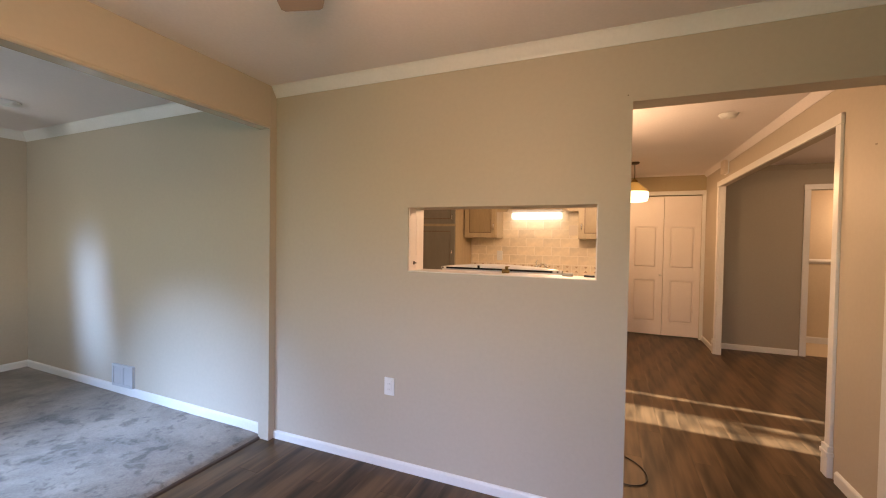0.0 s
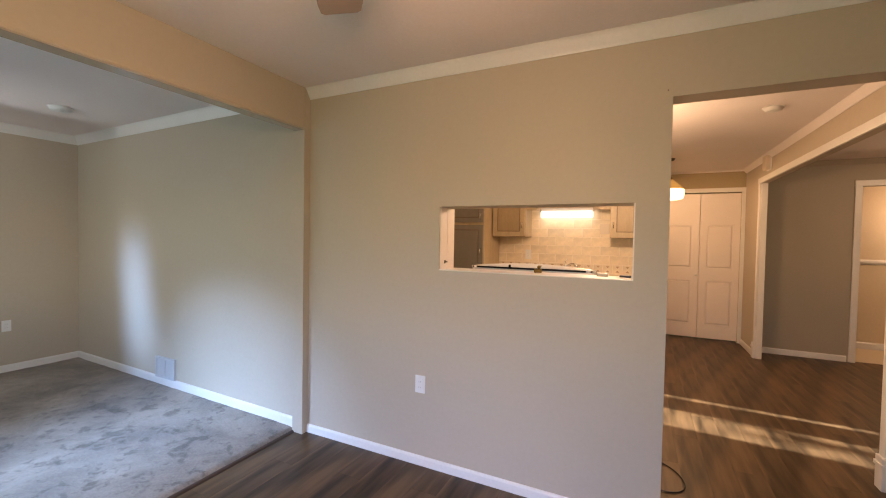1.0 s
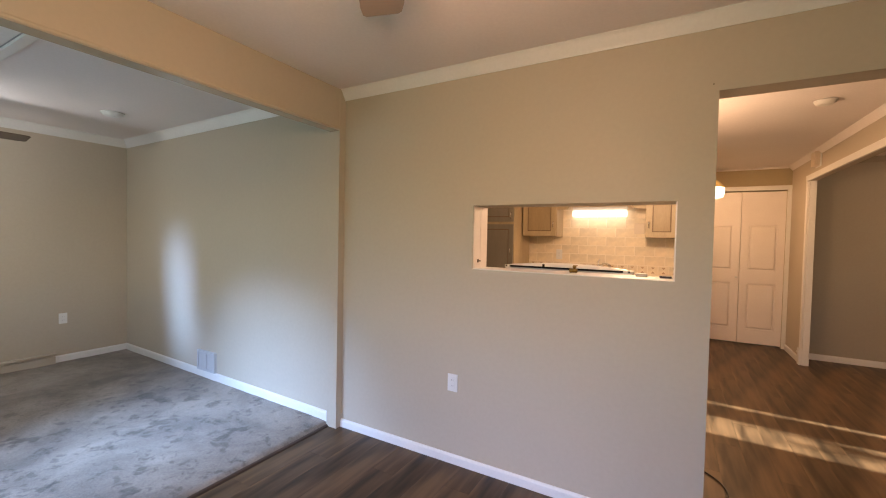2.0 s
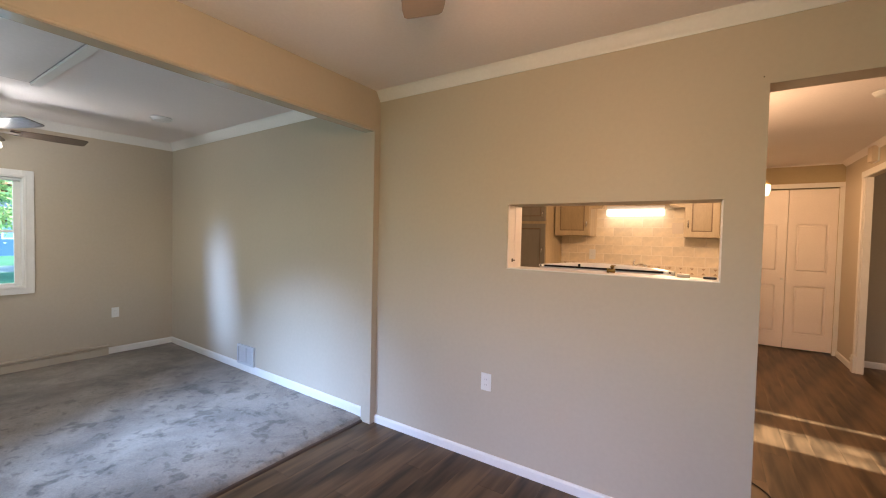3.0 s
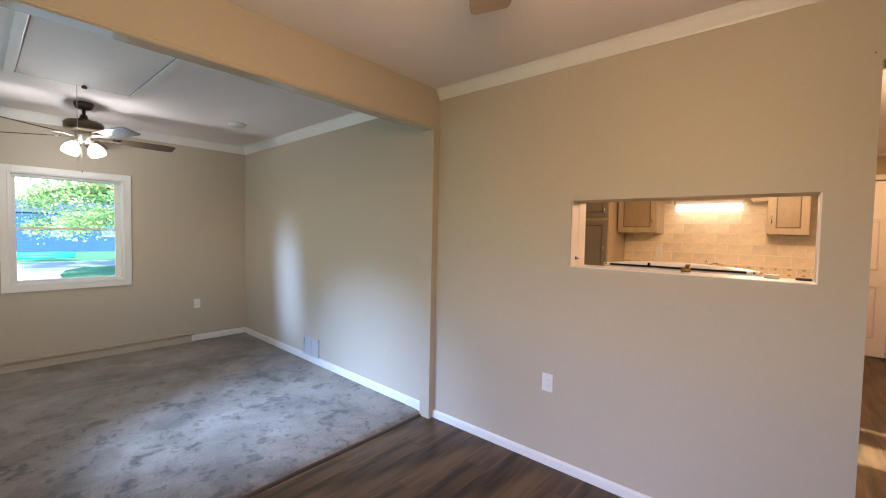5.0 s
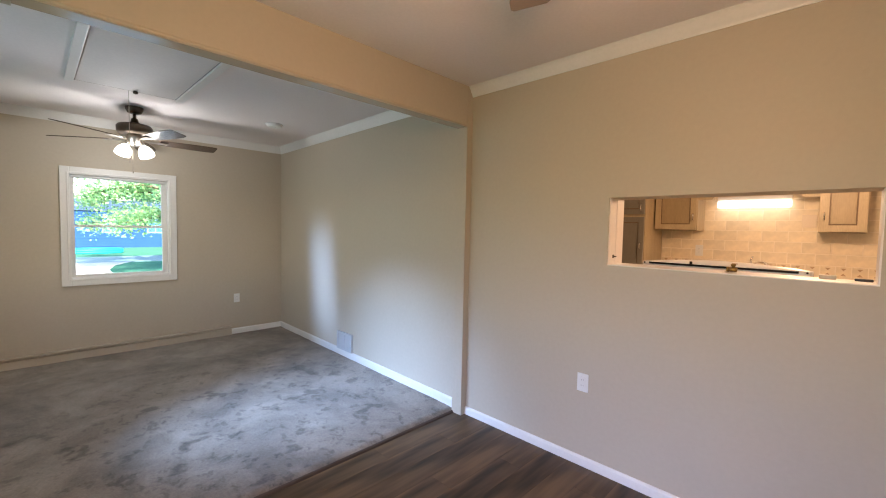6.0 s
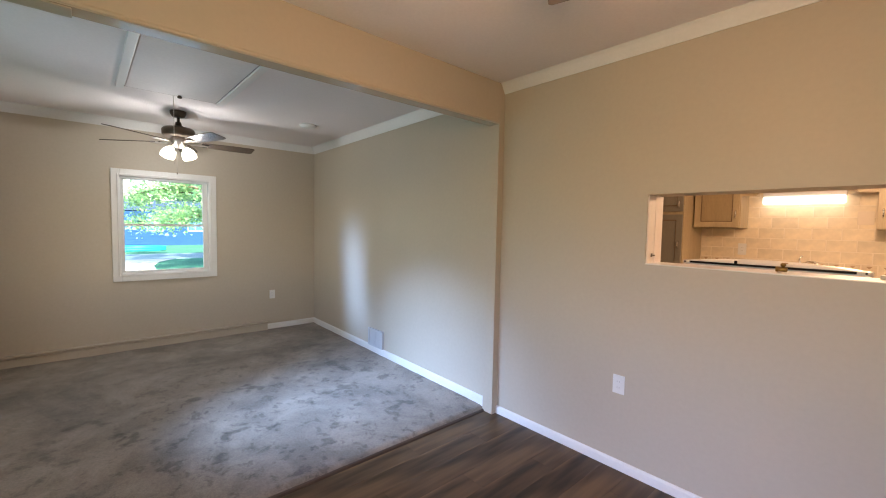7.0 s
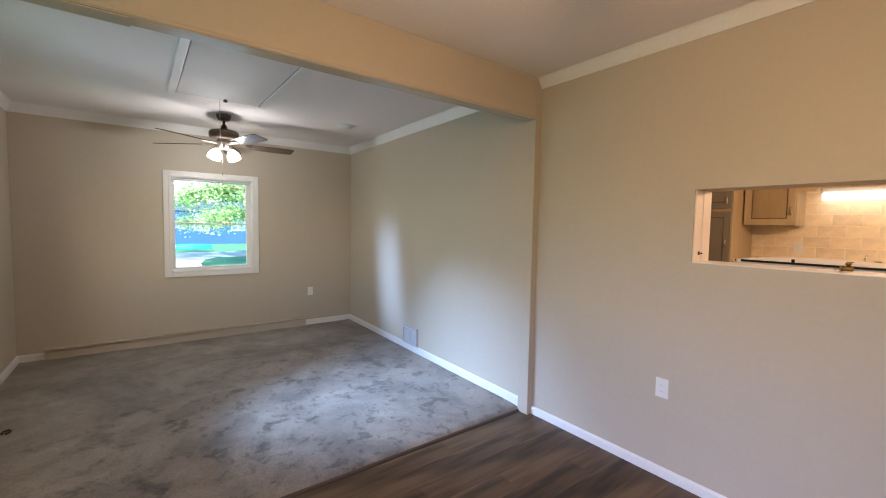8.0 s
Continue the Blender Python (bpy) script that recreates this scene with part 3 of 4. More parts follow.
part("cord", tube([(-0.055 + 0.155 * math.cos(a), 2.77 + 0.17 * math.sin(a) - 0.05 * math.cos(a), 0.004) for a in (radians(-84 + 8 * k) for k in range(21))], 0.004), CABLE, cable)

# ---- pass-through and kitchen ----
# linings take the brighter door white to stand for kitchen light on the jambs
structure("pass_through_lining", boxes((PX0, PX0 + 0.005, W + 0.012, 2.30, PZ0 + 0.004, PZ1 - 0.001), (PX0, PX0 + 0.008, 2.30, WB - 0.002, PZ0 + 0.004, PZ1 - 0.001), (PX1 - 0.006, PX1, W + 0.012, WB - 0.002, PZ0 + 0.004, PZ1 - 0.001)), DOORW, "white painted side linings of the pass-through, brightened for kitchen light", "trim")
structure("pass_through_sill", boxes((PX0 + 0.0005, PX1 - 0.0005, W + 0.004, WB + 0.004, PZ0, PZ0 + 0.004)), TRIM, "white painted sill of the pass-through", "sill")
hook = thing("jamb_catch", "small dark metal catch on the pass-through jamb", "catch", pose(PX0 + 0.005, 2.27, 1.255))
part("plate", boxes((0, 0.004, -0.008, 0.008, -0.010, 0.010), bevel=0.001), BRONZE, hook)
part("pin", turned([(0.003, 0), (0.004, 0.012), (0.002, 0.016)], 10, pose(0.004, 0, 0, 0, 90, 0)), BRONZE, hook)

stove = thing("range", "white enamel range with its back to the pass-through", "stove", pose(-0.78, 2.52, 0.012))
part("body", boxes((-0.38, 0.38, 0.02, 0.64, -0.012, 0.90), bevel=0.006), ENAMEL, stove)
part("cooktop", boxes((-0.38, 0.38, 0.02, 0.66, 0.901, 0.925), bevel=0.006), ENAMEL, stove)
part("rear_panel", boxes((-0.375, 0.375, -0.008, 0.02, 0.93, 1.196), bevel=0.003), ENAMEL, stove)
bm = bmesh.new()
ends = []
for k in range(17):
    u = -1 + k / 8
    x, z = 0.382 * u, 1.213 + 0.024 * (1 - u * u)
    ends.append([bm.verts.new(p) for p in ((x, 0.008, 1.19), (x, 0.008, 1.206), (x, 0.05, z), (x, 0.085, z - 0.004), (x, 0.09, 1.15))])
for a, b in zip(ends, ends[1:]):
    for k in range(5):
        bm.faces.new((a[k], a[(k + 1) % 5], b[(k + 1) % 5], b[k])).smooth = True
bm.faces.new(ends[0])
bm.faces.new(ends[-1][::-1])
bmesh.ops.recalc_face_normals(bm, faces=bm.faces)
part("backguard", bm, ENAMEL, stove, "curved white backguard top")
part("vent_slot", boxes((-0.345, 0.330, -0.012, 0.010, 1.201, 1.2115)), DARK, stove, "long dark vent slot")
for x in (-0.372, 0.358):
    part("end_clip", boxes((x - 0.008, x + 0.014, -0.012, 0.01, 1.199, 1.214), bevel=0.003), ENAMEL, stove)
    part("screw", turned([(0.004, 0), (0.005, 0.003)], 10, pose(x + 0.004, -0.012, 1.207, 90, 0, 0)), DARK, stove)
part("stud", boxes((-0.132, -0.12, -0.014, 0.0, 1.212, 1.228), bevel=0.002), DARK, stove)
part("control_panel", boxes((-0.36, 0.36, 0.086, 0.098, 0.94, 1.15), bevel=0.003), DARK, stove)

gas = thing("gas_fitting", "brass gas valve fitting resting on the sill", "pipe fitting", pose(-0.685, 2.335, PZ0 + 0.004) @ Matrix.Scale(0.78, 4))
part("body", turned([(0.012, -0.020), (0.014, -0.016), (0.014, 0.016), (0.012, 0.020)], 12, pose(0.004, 0, 0.016, 0, 90, 0)), BRASS, gas)
part("nut", turned([(0.016, 0), (0.0165, 0.014)], 6, pose(-0.030, 0, 0.0165, 0, 90, 0)), BRASS, gas)
part("stem", turned([(0.010, 0.016), (0.009, 0.036), (0.013, 0.037), (0.014, 0.048), (0.009, 0.052)], 12, pose(0.004, 0, 0)), BRASS, gas)
part("lever", boxes((-0.004, 0.026, -0.004, 0.004, 0.050, 0.055), bevel=0.0015), BRASS, gas)
rem = thing("black_clip", "small black plastic clip on the sill", "clip", pose(-0.235, 2.34, PZ0 + 0.004))
part("shell", boxes((-0.028, 0.028, -0.012, 0.012, 0, 0.011), bevel=0.004), CABLE, rem)
can = thing("small_box", "small pale plastic box beside the range", "box", pose(-0.345, 2.34, PZ0 + 0.004))
part("shell", boxes((-0.028, 0.028, -0.016, 0.016, 0, 0.018), bevel=0.003), STONE, can)


def cab_door(parent, x0, x1, y, z0, z1, material, handle_x, handle_z):
    """A raised-panel door whose front is at y, facing -y."""
    w = 0.055
    d = part("door", boxes((x0, x0 + w, y, y + 0.02, z0, z1), (x1 - w, x1, y, y + 0.02, z0, z1), (x0 + w, x1 - w, y + 0.0008, y + 0.0192, z0, z0 + w), (x0 + w, x1 - w, y + 0.0008, y + 0.0192, z1 - w, z1)), material, parent)
    part("glaze_line", boxes((x0 + w, x1 - w, y + 0.010, y + 0.016, z0 + w, z1 - w)), GLAZE, d)
    bm = bmesh.new()
    box(bm, x0 + w + 0.009, x1 - w - 0.009, y + 0.003, y + 0.012, z0 + w + 0.009, z1 - w - 0.009, bevel=0.003)
    part("raised_panel", bm, CABP if material is CAB else material, d)
    part("handle", tube([(handle_x, y, handle_z - 0.035), (handle_x, y - 0.022, handle_z - 0.028), (handle_x, y - 0.026, handle_z), (handle_x, y - 0.022, handle_z + 0.028), (handle_x, y, handle_z + 0.035)], 0.0055, 8), CHROME, d, "polished metal pull")


def wall_cabinet(x0, x1, label, handle_right):
    c = thing("wall_cabinet", label, "cabinet", group="kitchen wall cabinets")
    part("carcass", boxes((x0, x1, 4.742, 5.048, 1.43, 2.2), bevel=0.002), CAB, c)
    cab_door(c, x0 + 0.008, x1 - 0.008, 4.72, 1.437, 2.19, CAB, x1 - 0.034 if handle_right else x0 + 0.034, 1.565)


wall_cabinet(-1.79, -1.385, "glazed maple wall cabinet beside the tall pantry", True)
wall_cabinet(-0.465, -0.165, "glazed maple wall cabinet above the sink end", False)
pantry = thing("pantry_cabinet", "tall glazed pantry cabinet with two doors", "cabinet")
part("carcass", boxes((-2.48, -1.80, 4.472, 5.048, 0.1, 2.25), bevel=0.002), CAB, pantry)
part("plinth", boxes((-2.47, -1.81, 4.52, 5.04, 0, 0.1)), DARK, pantry)
# both doors take the greyed finish, standing for their unlit fronts
cab_door(pantry, -2.47, -1.808, 4.45, 0.11, 1.56, CABSHADE, -1.838, 1.25)
cab_door(pantry, -2.47, -1.808, 4.45, 1.59, 2.24, CABSHADE, -1.838, 1.66)
val = thing("valance", "arched wooden valance between the wall cabinets", "valance")
bm = bmesh.new()
rows = []
for k in range(25):
    u = k / 24
    s = min(u, 1 - u) * 24
    z = 1.742 if s < 3.5 else 1.80
    rows.append([bm.verts.new((-1.384 + 0.918 * u, y, zz)) for y, zz in ((4.75, z), (4.77, z), (4.77, 2.1), (4.75, 2.1))])
for a, b in zip(rows, rows[1:]):
    for k in range(4):
        bm.faces.new((a[k], a[(k + 1) % 4], b[(k + 1) % 4], b[k]))
bm.faces.new(rows[0])
bm.faces.new(rows[-1][::-1])
bmesh.ops.recalc_face_normals(bm, faces=bm.faces)
part("board", bm, CAB, val)

tl = thing("tube_light", "lit white tube light above the backsplash", "light fixture", pose(-0.965, 5.045, 1.725))
part("housing", boxes((-0.30, 0.30, -0.05, 0, 0.02, 0.06), bevel=0.004), ENAMEL, tl)
d = part("diffuser", boxes((-0.298, 0.298, -0.082, -0.012, -0.058, 0.018), bevel=0.018), TUBEGLOW, tl, "glowing white diffuser")
d.visible_shadow = False

counter = thing("worktop", "beige laminate worktop along the tiled wall", "worktop")
part("slab", boxes((-1.795, -0.04, 4.42, 5.048, 0.875, 0.915), bevel=0.005), STONE, counter)
for k in range(3):
    x = -1.79 + 0.58 * k
    b = thing("base_cabinet", "glazed maple base cabinet under the worktop", "cabinet", group="base cabinets")
    part("carcass", boxes((x, x + 0.575, 4.472, 5.048, 0.1, 0.873), bevel=0.002), CAB, b)
    cab_door(b, x + 0.008, x + 0.567, 4.45, 0.115, 0.86, CAB, x + 0.53, 0.78)
sink = thing("sink", "white enamel drop-in kitchen sink", "sink", pose(-0.86, 4.72, 0.916))
part("rim", boxes((-0.30, 0.30, -0.24, -0.19, 0, 0.012), (-0.30, 0.30, 0.17, 0.24, 0, 0.012), (-0.30, -0.25, -0.19, 0.17, 0, 0.012), (0.25, 0.30, -0.19, 0.17, 0, 0.012), bevel=0.004), ENAMEL, sink)
part("bowl", boxes((-0.25, 0.25, -0.19, 0.17, 0.0, 0.003)), ENAMEL, sink)
fau = thing("faucet", "chrome kitchen faucet with a side lever", "faucet", pose(-0.94, 4.92, 0.928))
part("base", turned([(0.03, 0), (0.03, 0.01), (0.02, 0.02), (0.018, 0.14), (0.022, 0.17), (0.016, 0.19)], 18), CHROME, fau)
part("spout", tube([(0, 0, 0.15), (0.03, -0.03, 0.185), (0.07, -0.07, 0.205), (0.11, -0.11, 0.205), (0.14, -0.14, 0.185)], 0.012), CHROME, fau)
part("head", turned([(0.02, 0), (0.022, 0.03), (0.014, 0.06)], 14, pose(0.145, -0.145, 0.155, 20, -20, 0)), CHROME, fau)
part("lever", tube([(0, 0, 0.18), (-0.008, 0.005, 0.22), (0.01, 0.0, 0.255)], 0.007), CHROME, fau)

# assumed fixture for the grey room fill
g_dome = thing("ceiling_dome", "added frosted dome light, out of view on the grey room ceiling", "ceiling light", pose(2.9, 4.6, TOP))
part("base", turned([(0.15, -0.02), (0.16, 0)], 28), NICKEL, g_dome)
part("glass", turned([(0.02, -0.10), (0.09, -0.085), (0.14, -0.045), (0.15, -0.02)], 28), PENDGLOW, g_dome).visible_shadow = False
# assumed fixture round the kitchen fill, hung out of view
dome = thing("ceiling_dome", "added frosted dome light on a stem, out of view in the kitchen", "ceiling light", pose(-0.45, 3.5, TOP))
part("base", turned([(0.15, -0.02), (0.16, 0)], 28), NICKEL, dome)
part("stem", turned([(0.010, -0.49), (0.010, -0.02)], 12), NICKEL, dome)
dg = part("glass", turned([(0.02, -0.10), (0.09, -0.085), (0.14, -0.045), (0.15, -0.02)], 28, pose(0, 0, -0.48)), PENDGLOW, dome)
dg.visible_shadow = False

# ---- hall things ----
pen = thing("pendant_lamp_shade", "lit pendant lamp with amber cap and white glass", "pendant lamp", pose(0.13, 5.75, TOP))
part("canopy", turned([(0.02, -0.03), (0.05, -0.022), (0.06, 0)], 24), BRONZE, pen)
part("chain", tube([(0, 0, -0.03), (0.002, 0, -0.12), (0, 0, -0.22)], 0.006, 8), BRONZE, pen)
part("finial", turned([(0.03, -0.255), (0.045, -0.245), (0.03, -0.225), (0.015, -0.21)], 16), BRASS, pen)
c = part("cap", turned([(0.168, -0.375), (0.16, -0.36), (0.10, -0.30), (0.045, -0.255)], 8), AMBER, pen, "amber glass cap")
g = part("glass_band", turned([(0.13, -0.50), (0.155, -0.49), (0.168, -0.44), (0.168, -0.376)], 8), PENDGLOW, pen, "glowing white glass band")
g.visible_shadow = False
chime = thing("door_chime", "beige plastic door chime box high on the wall", "door chime", pose(RIGHT, 5.8, 2.315))
part("cover", boxes((-0.055, 0, -0.075, 0.075, -0.075, 0.08), bevel=0.012), IVORY, chime)
part("base", boxes((-0.012, 0, -0.082, 0.082, -0.082, 0.086), bevel=0.003), PLASTIC, chime)

for m in (pose(RIGHT, 2.85, 1.93, 0, -90, 0), pose(-0.072, W, 2.105, 90, 0, 0)):
    n = thing("nail", "small dark nail stuck in the painted wall", "nail", m, "wall nails")
    part("shank", turned([(0.0015, -0.004), (0.0015, 0.006)], 8), BRONZE, n)
    part("head", turned([(0.0028, 0.006), (0.0028, 0.007), (0.0015, 0.0078)], 10), BRONZE, n)

# ---- outside ----
GZ = -0.55
structure("ground", boxes((-1500, 1500, -1500, 1500, GZ - 0.5, GZ)), GRASS, "green lawn reaching to the distance", "lawn")
bm = bmesh.new()
rim = [(BACK - 0.3, -6.0), (BACK - 0.3, 1.9), (-18.0, 1.9), (-21.5, 2.1), (-23.4, 2.5), (-25.0, 3.3), (-25.0, -6.0)]
up, down = [bm.verts.new((x, y, GZ + 0.02)) for x, y in rim], [bm.verts.new((x, y, GZ - 0.05)) for x, y in rim]
bm.faces.new(up)
bm.faces.new(down[::-1])
for k in range(len(rim)):
    bm.faces.new((up[k], down[k], down[k - len(rim) + 1], up[k - len(rim) + 1]))
bmesh.ops.recalc_face_normals(bm, faces=bm.faces)
structure("driveway", bm, CONCRETE, "pale sunlit concrete driveway", "driveway")
structure("road", boxes((-29.0, -25.0, -200, 200, GZ, GZ + 0.015)), ROAD, "grey asphalt street", "road")


def far_house():
    h = thing("house", "blue-grey sided house with white-trimmed windows across the street", "house", pose(-39, 5.5, GZ))
    part("wall", boxes((-8, 0, -10, 13, 0, 2.7)), SIDING, h)
    for k in range(13):
        part("siding_board", boxes((0, 0.03, -10, 13, 0.1 + 0.2 * k, 0.275 + 0.2 * k)), SIDING, h)
    bm = bmesh.new()
    v = [bm.verts.new(p) for p in ((-8.2, -10.2, 2.7), (0.2, -10.2, 2.7), (0.2, 13.2, 2.7), (-8.2, 13.2, 2.7), (-4, -10.2, 3.7), (-4, 13.2, 3.7))]
    for f in ((0, 1, 2, 3), (0, 1, 4), (3, 2, 5), (1, 2, 5, 4), (0, 3, 5, 4)):
        bm.faces.new([v[i] for i in f])
    bmesh.ops.recalc_face_normals(bm, faces=bm.faces)
    part("roof", bm, ROOF, h)
    for y in (-6.5, -1.45, 1.25, 5.5, 9.0):
        w = part("window", boxes((0.03, 0.09, y - 0.55, y + 0.55, 1.10, 2.30), bevel=0.01), HOUSETRIM, h)
        part("pane", boxes((0.09, 0.1, y - 0.47, y - 0.03, 1.19, 2.21)), HOUSEGLASS, w)
        part("pane", boxes((0.09, 0.1, y + 0.03, y + 0.47, 1.19, 2.21)), HOUSEGLASS, w)
    part("door", boxes((0.03, 0.08, -0.9 - 4.3, 0.05 - 4.3, 0.2, 2.3)), HOUSETRIM, h)


far_house()
pool = thing("paddling_pool", "turquoise inflatable paddling pool on the lawn", "paddling pool", pose(-32.5, 2.35, GZ))
for k in range(2):
    bm = bmesh.new()
    rings = []
    for i in range(28):
        a = 2 * math.pi * i / 28
        c = Vector((0.75 * math.cos(a), 1.50 * math.sin(a), 0.10 + 0.12 * k))
        o = Vector((math.cos(a), math.sin(a), 0))
        rings.append([bm.verts.new(c + 0.09 * (math.cos(b) * o + math.sin(b) * Vector((0, 0, 1)))) for b in (2 * math.pi * j / 10 for j in range(10))])
    for i in range(28):
        a, b = rings[i], rings[(i + 1) % 28]
        for j in range(10):
            bm.faces.new((a[j], a[(j + 1) % 10], b[(j + 1) % 10], b[j])).smooth = True
    bmesh.ops.recalc_face_normals(bm, faces=bm.faces)
    part("ring", bm, POOLBLUE, pool)


def tree(x, y, height, spread, count, seed, label, lean=(0, 0), low=0.28, size=1.0, clump=0.38, leaves=None):
    """Tapered trunk with limbs, and a crown of many small leaves in clumps with gaps."""
    rnd = random.Random(seed)
    t = thing("tree", label, "tree", pose(x, y, GZ))
    top = Vector((lean[0], lean[1], height * 0.75))
    part("trunk", tube([top * s + Vector((0.08 * math.sin(5 * s), 0.08 * math.cos(4 * s), 0)) for s in (0, 0.1, 0.25, 0.45, 0.7, 1.0)], lambda s: 0.24 * (1 - 0.8 * s) + 0.02, 10), BARK, t)
    tips = []
    for k in range(26):
        s = low + 0.04 + (0.86 - low) * (k / 26) ** 1.3
        a = rnd.uniform(0, 2 * math.pi)
        r = spread * rnd.uniform(0.55, 1.0)
        p = top * s
        q = p + Vector((r * math.cos(a), r * math.sin(a), rnd.uniform(-0.1, 0.25) * height))
        q.z = max(q.z, low * height)
        mid = (p + q) / 2 + Vector((0, 0, 0.3))
        part("limb", tube([p, mid, q], lambda s: 0.07 * (1 - s) + 0.012, 6), BARK, t)
        tips += [mid, q, (mid + q) / 2]
    bm = bmesh.new()
    for k in range(count):
        c = rnd.choice(tips) + Vector((rnd.gauss(0, clump), rnd.gauss(0, clump), rnd.gauss(0, clump * 0.75)))
        a, b = rnd.uniform(0, 6.28), rnd.uniform(-0.9, 0.9)
        u = Vector((math.cos(a) * math.cos(b), math.sin(a) * math.cos(b), math.sin(b)))
        w = u.cross(Vector((rnd.gauss(0, 1), rnd.gauss(0, 1), rnd.gauss(0, 1)))).normalized()
        ln = size * rnd.uniform(0.03, 0.055)
        bm.faces.new([bm.verts.new(c + p) for p in (-u * ln, w * ln * 0.6, u * ln, -w * ln * 0.6)])
    tagged(part("crown", bm, leaves or LEAF, t), kind="stuff")
    return t


tree(-17.5, 4.5, 7.5, 3.9, 30000, 11, "leafy green tree beside the driveway", (0.2, -1.1), 0.25, 1.35, 0.25)
tree(-49.5, 10.0, 11, 4.6, 12000, 12, "leafy tree behind the house, leaves tinted blue-green for shade", size=3.4, clump=0.6, leaves=FARLEAF)
tree(-37.0, -4.0, 8, 3.0, 6000, 13, "leafy tree on the far lawn, leaves tinted blue-green for shade", size=3.0, clump=0.6, leaves=FARLEAF)
# invented tree whose leaves break up the sun on the hall floor
tree(8.6, 2.0, 5.0, 1.7, 3200, 14, "leafy tree added out of view to dapple the hall sun", (0, 1.2), 0.4)

# ---- openings ----


def casing(name, run, face, out, u0, u1, top, label, floor=0.0, w=0.085, plinth=False, legs=(True, True)):
    """Door casing on a wall face: two legs and a head, stepped boards; out: +1 or -1 off the face."""
    group = thing(name, label, "door casing", kind="structure")

    def board(part_name, a, b, c, d, t=0.018):
        lo, hi = sorted((face, face + out * t))
        bm = bmesh.new()
        if run == "x":
            box(bm, a, b, lo, hi, c, d, bevel=0.004)
        else:
            box(bm, lo, hi, a, b, c, d, bevel=0.004)
        part(part_name, bm, TRIM, group)

    if legs[0]:
        board("leg", u0 - w, u0, floor + (0.19 if plinth else 0), top)
    if legs[1]:
        board("leg", u1, u1 + w, floor + (0.19 if plinth else 0), top)
    board("head", u0 - w - 0.004, u1 + w + 0.004, top, top + w, 0.021)
    if plinth:
        for a in (u0 - w - 0.008, u1 - 0.008):
            board("plinth_block", a, a + w + 0.016, floor, floor + 0.19, 0.03)
            board("plinth_cap", a - 0.006, a + w + 0.022, floor + 0.13, floor + 0.155, 0.036)
    return group


casing("opening_casing", "y", RIGHT, -1, 3.24, 6.12, 2.125, "white painted casing round the wide hall opening", plinth=True, w=0.064)
casing("door_casing", "y", RIGHT, -1, 2.50, 2.62, 2.125, "white painted casing beside the hall corner")
casing("closet_casing", "x", NOOK, -1, -0.42, 1.085, 2.115, "white painted casing round the bifold closet", w=0.06)
casing("bath_casing", "x", 6.5, -1, 2.17, 2.95, 2.10, "white painted casing round the lit doorway", w=0.065)
# jamb linings of the wide opening
for ya, yb in ((3.24, 3.255), (6.105, 6.12)):
    structure("jamb", boxes((RIGHT, RIGHT + 0.06, ya, yb, 0, 2.125)), TRIM, "white painted jamb lining", "trim")


def bifold(width, height):
    """One bifold leaf with raised panels, hinged at its base corner, front towards -y."""
    leaf = thing("bifold_door", "white painted bifold closet door with raised panels", "door", group="closet doors", kind="structure")
    t = 0.032
    stile = 0.084
    zs = [(0.095 * height, 0.40 * height), (0.485 * height, 0.785 * height)]
    dims = [(0, stile, 0, t, 0, height), (width - stile, width, 0, t, 0, height)]
    for a, b in ((0, zs[0][0]), (zs[0][1], zs[1][0]), (zs[1][1], height)):
        dims.append((stile, width - stile, 0.001, t - 0.001, a, b))
    part("frame", boxes(*dims), DOORW, leaf)
    for a, b in zs:
        bm = boxes((stile - 0.001, width - stile + 0.001, 0.021, t - 0.004, a - 0.001, b + 0.001))
        part("recess", bm, DOORW, leaf)
        bm = bmesh.new()
        box(bm, stile + 0.016, width - stile - 0.016, 0.003, 0.023, a + 0.016, b - 0.016)
        front = min(bm.faces, key=lambda f: f.calc_center_median().y)
        bmesh.ops.inset_region(bm, faces=[front], thickness=0.018)
        bmesh.ops.translate(bm, verts=front.verts, vec=(0, -0.001, 0))
        for v in bm.verts:
            if v not in front.verts and v.co.y < 0.01:
                v.co.y += 0.012
        part("panel", bm, DOORW, leaf)
    return leaf


leaf = bifold(0.485, 2.08)
leaf.matrix_world = pose(0.605, NOOK + 0.005, 0.02, 0, 0, 2)
leaf2 = copy_thing(leaf, pose(0.113, NOOK + 0.03, 0.02, 0, 0, -3))
leaf3 = copy_thing(leaf, pose(-0.38, NOOK + 0.01, 0.02, 0, 0, 2))
part("knob", turned([(0.007, 0), (0.007, 0.012), (0.016, 0.018), (0.017, 0.026), (0.010, 0.032)], 14, pose(0.455, 0, 0.91, 90, 0, 0)), PLASTIC, leaf2, "small round knob")

# living room window
win = thing("window_1", "white double-hung window with painted casing, garden outside", "window", kind="structure")
Y0, Y1, Z0, Z1 = 0.17, 1.0, 0.82, 1.86
f = BACK
part("side_casing", boxes((f, f + 0.02, 0.11, Y0 + 0.012, Z0 - 0.065, 1.92), bevel=0.004), TRIM, win)
part("side_casing", boxes((f, f + 0.02, Y1 - 0.012, 1.065, Z0 - 0.065, 1.92), bevel=0.004), TRIM, win)
part("head_casing", boxes((f, f + 0.022, Y0 + 0.012, Y1 - 0.012, Z1 - 0.012, 1.92), bevel=0.004), TRIM, win)
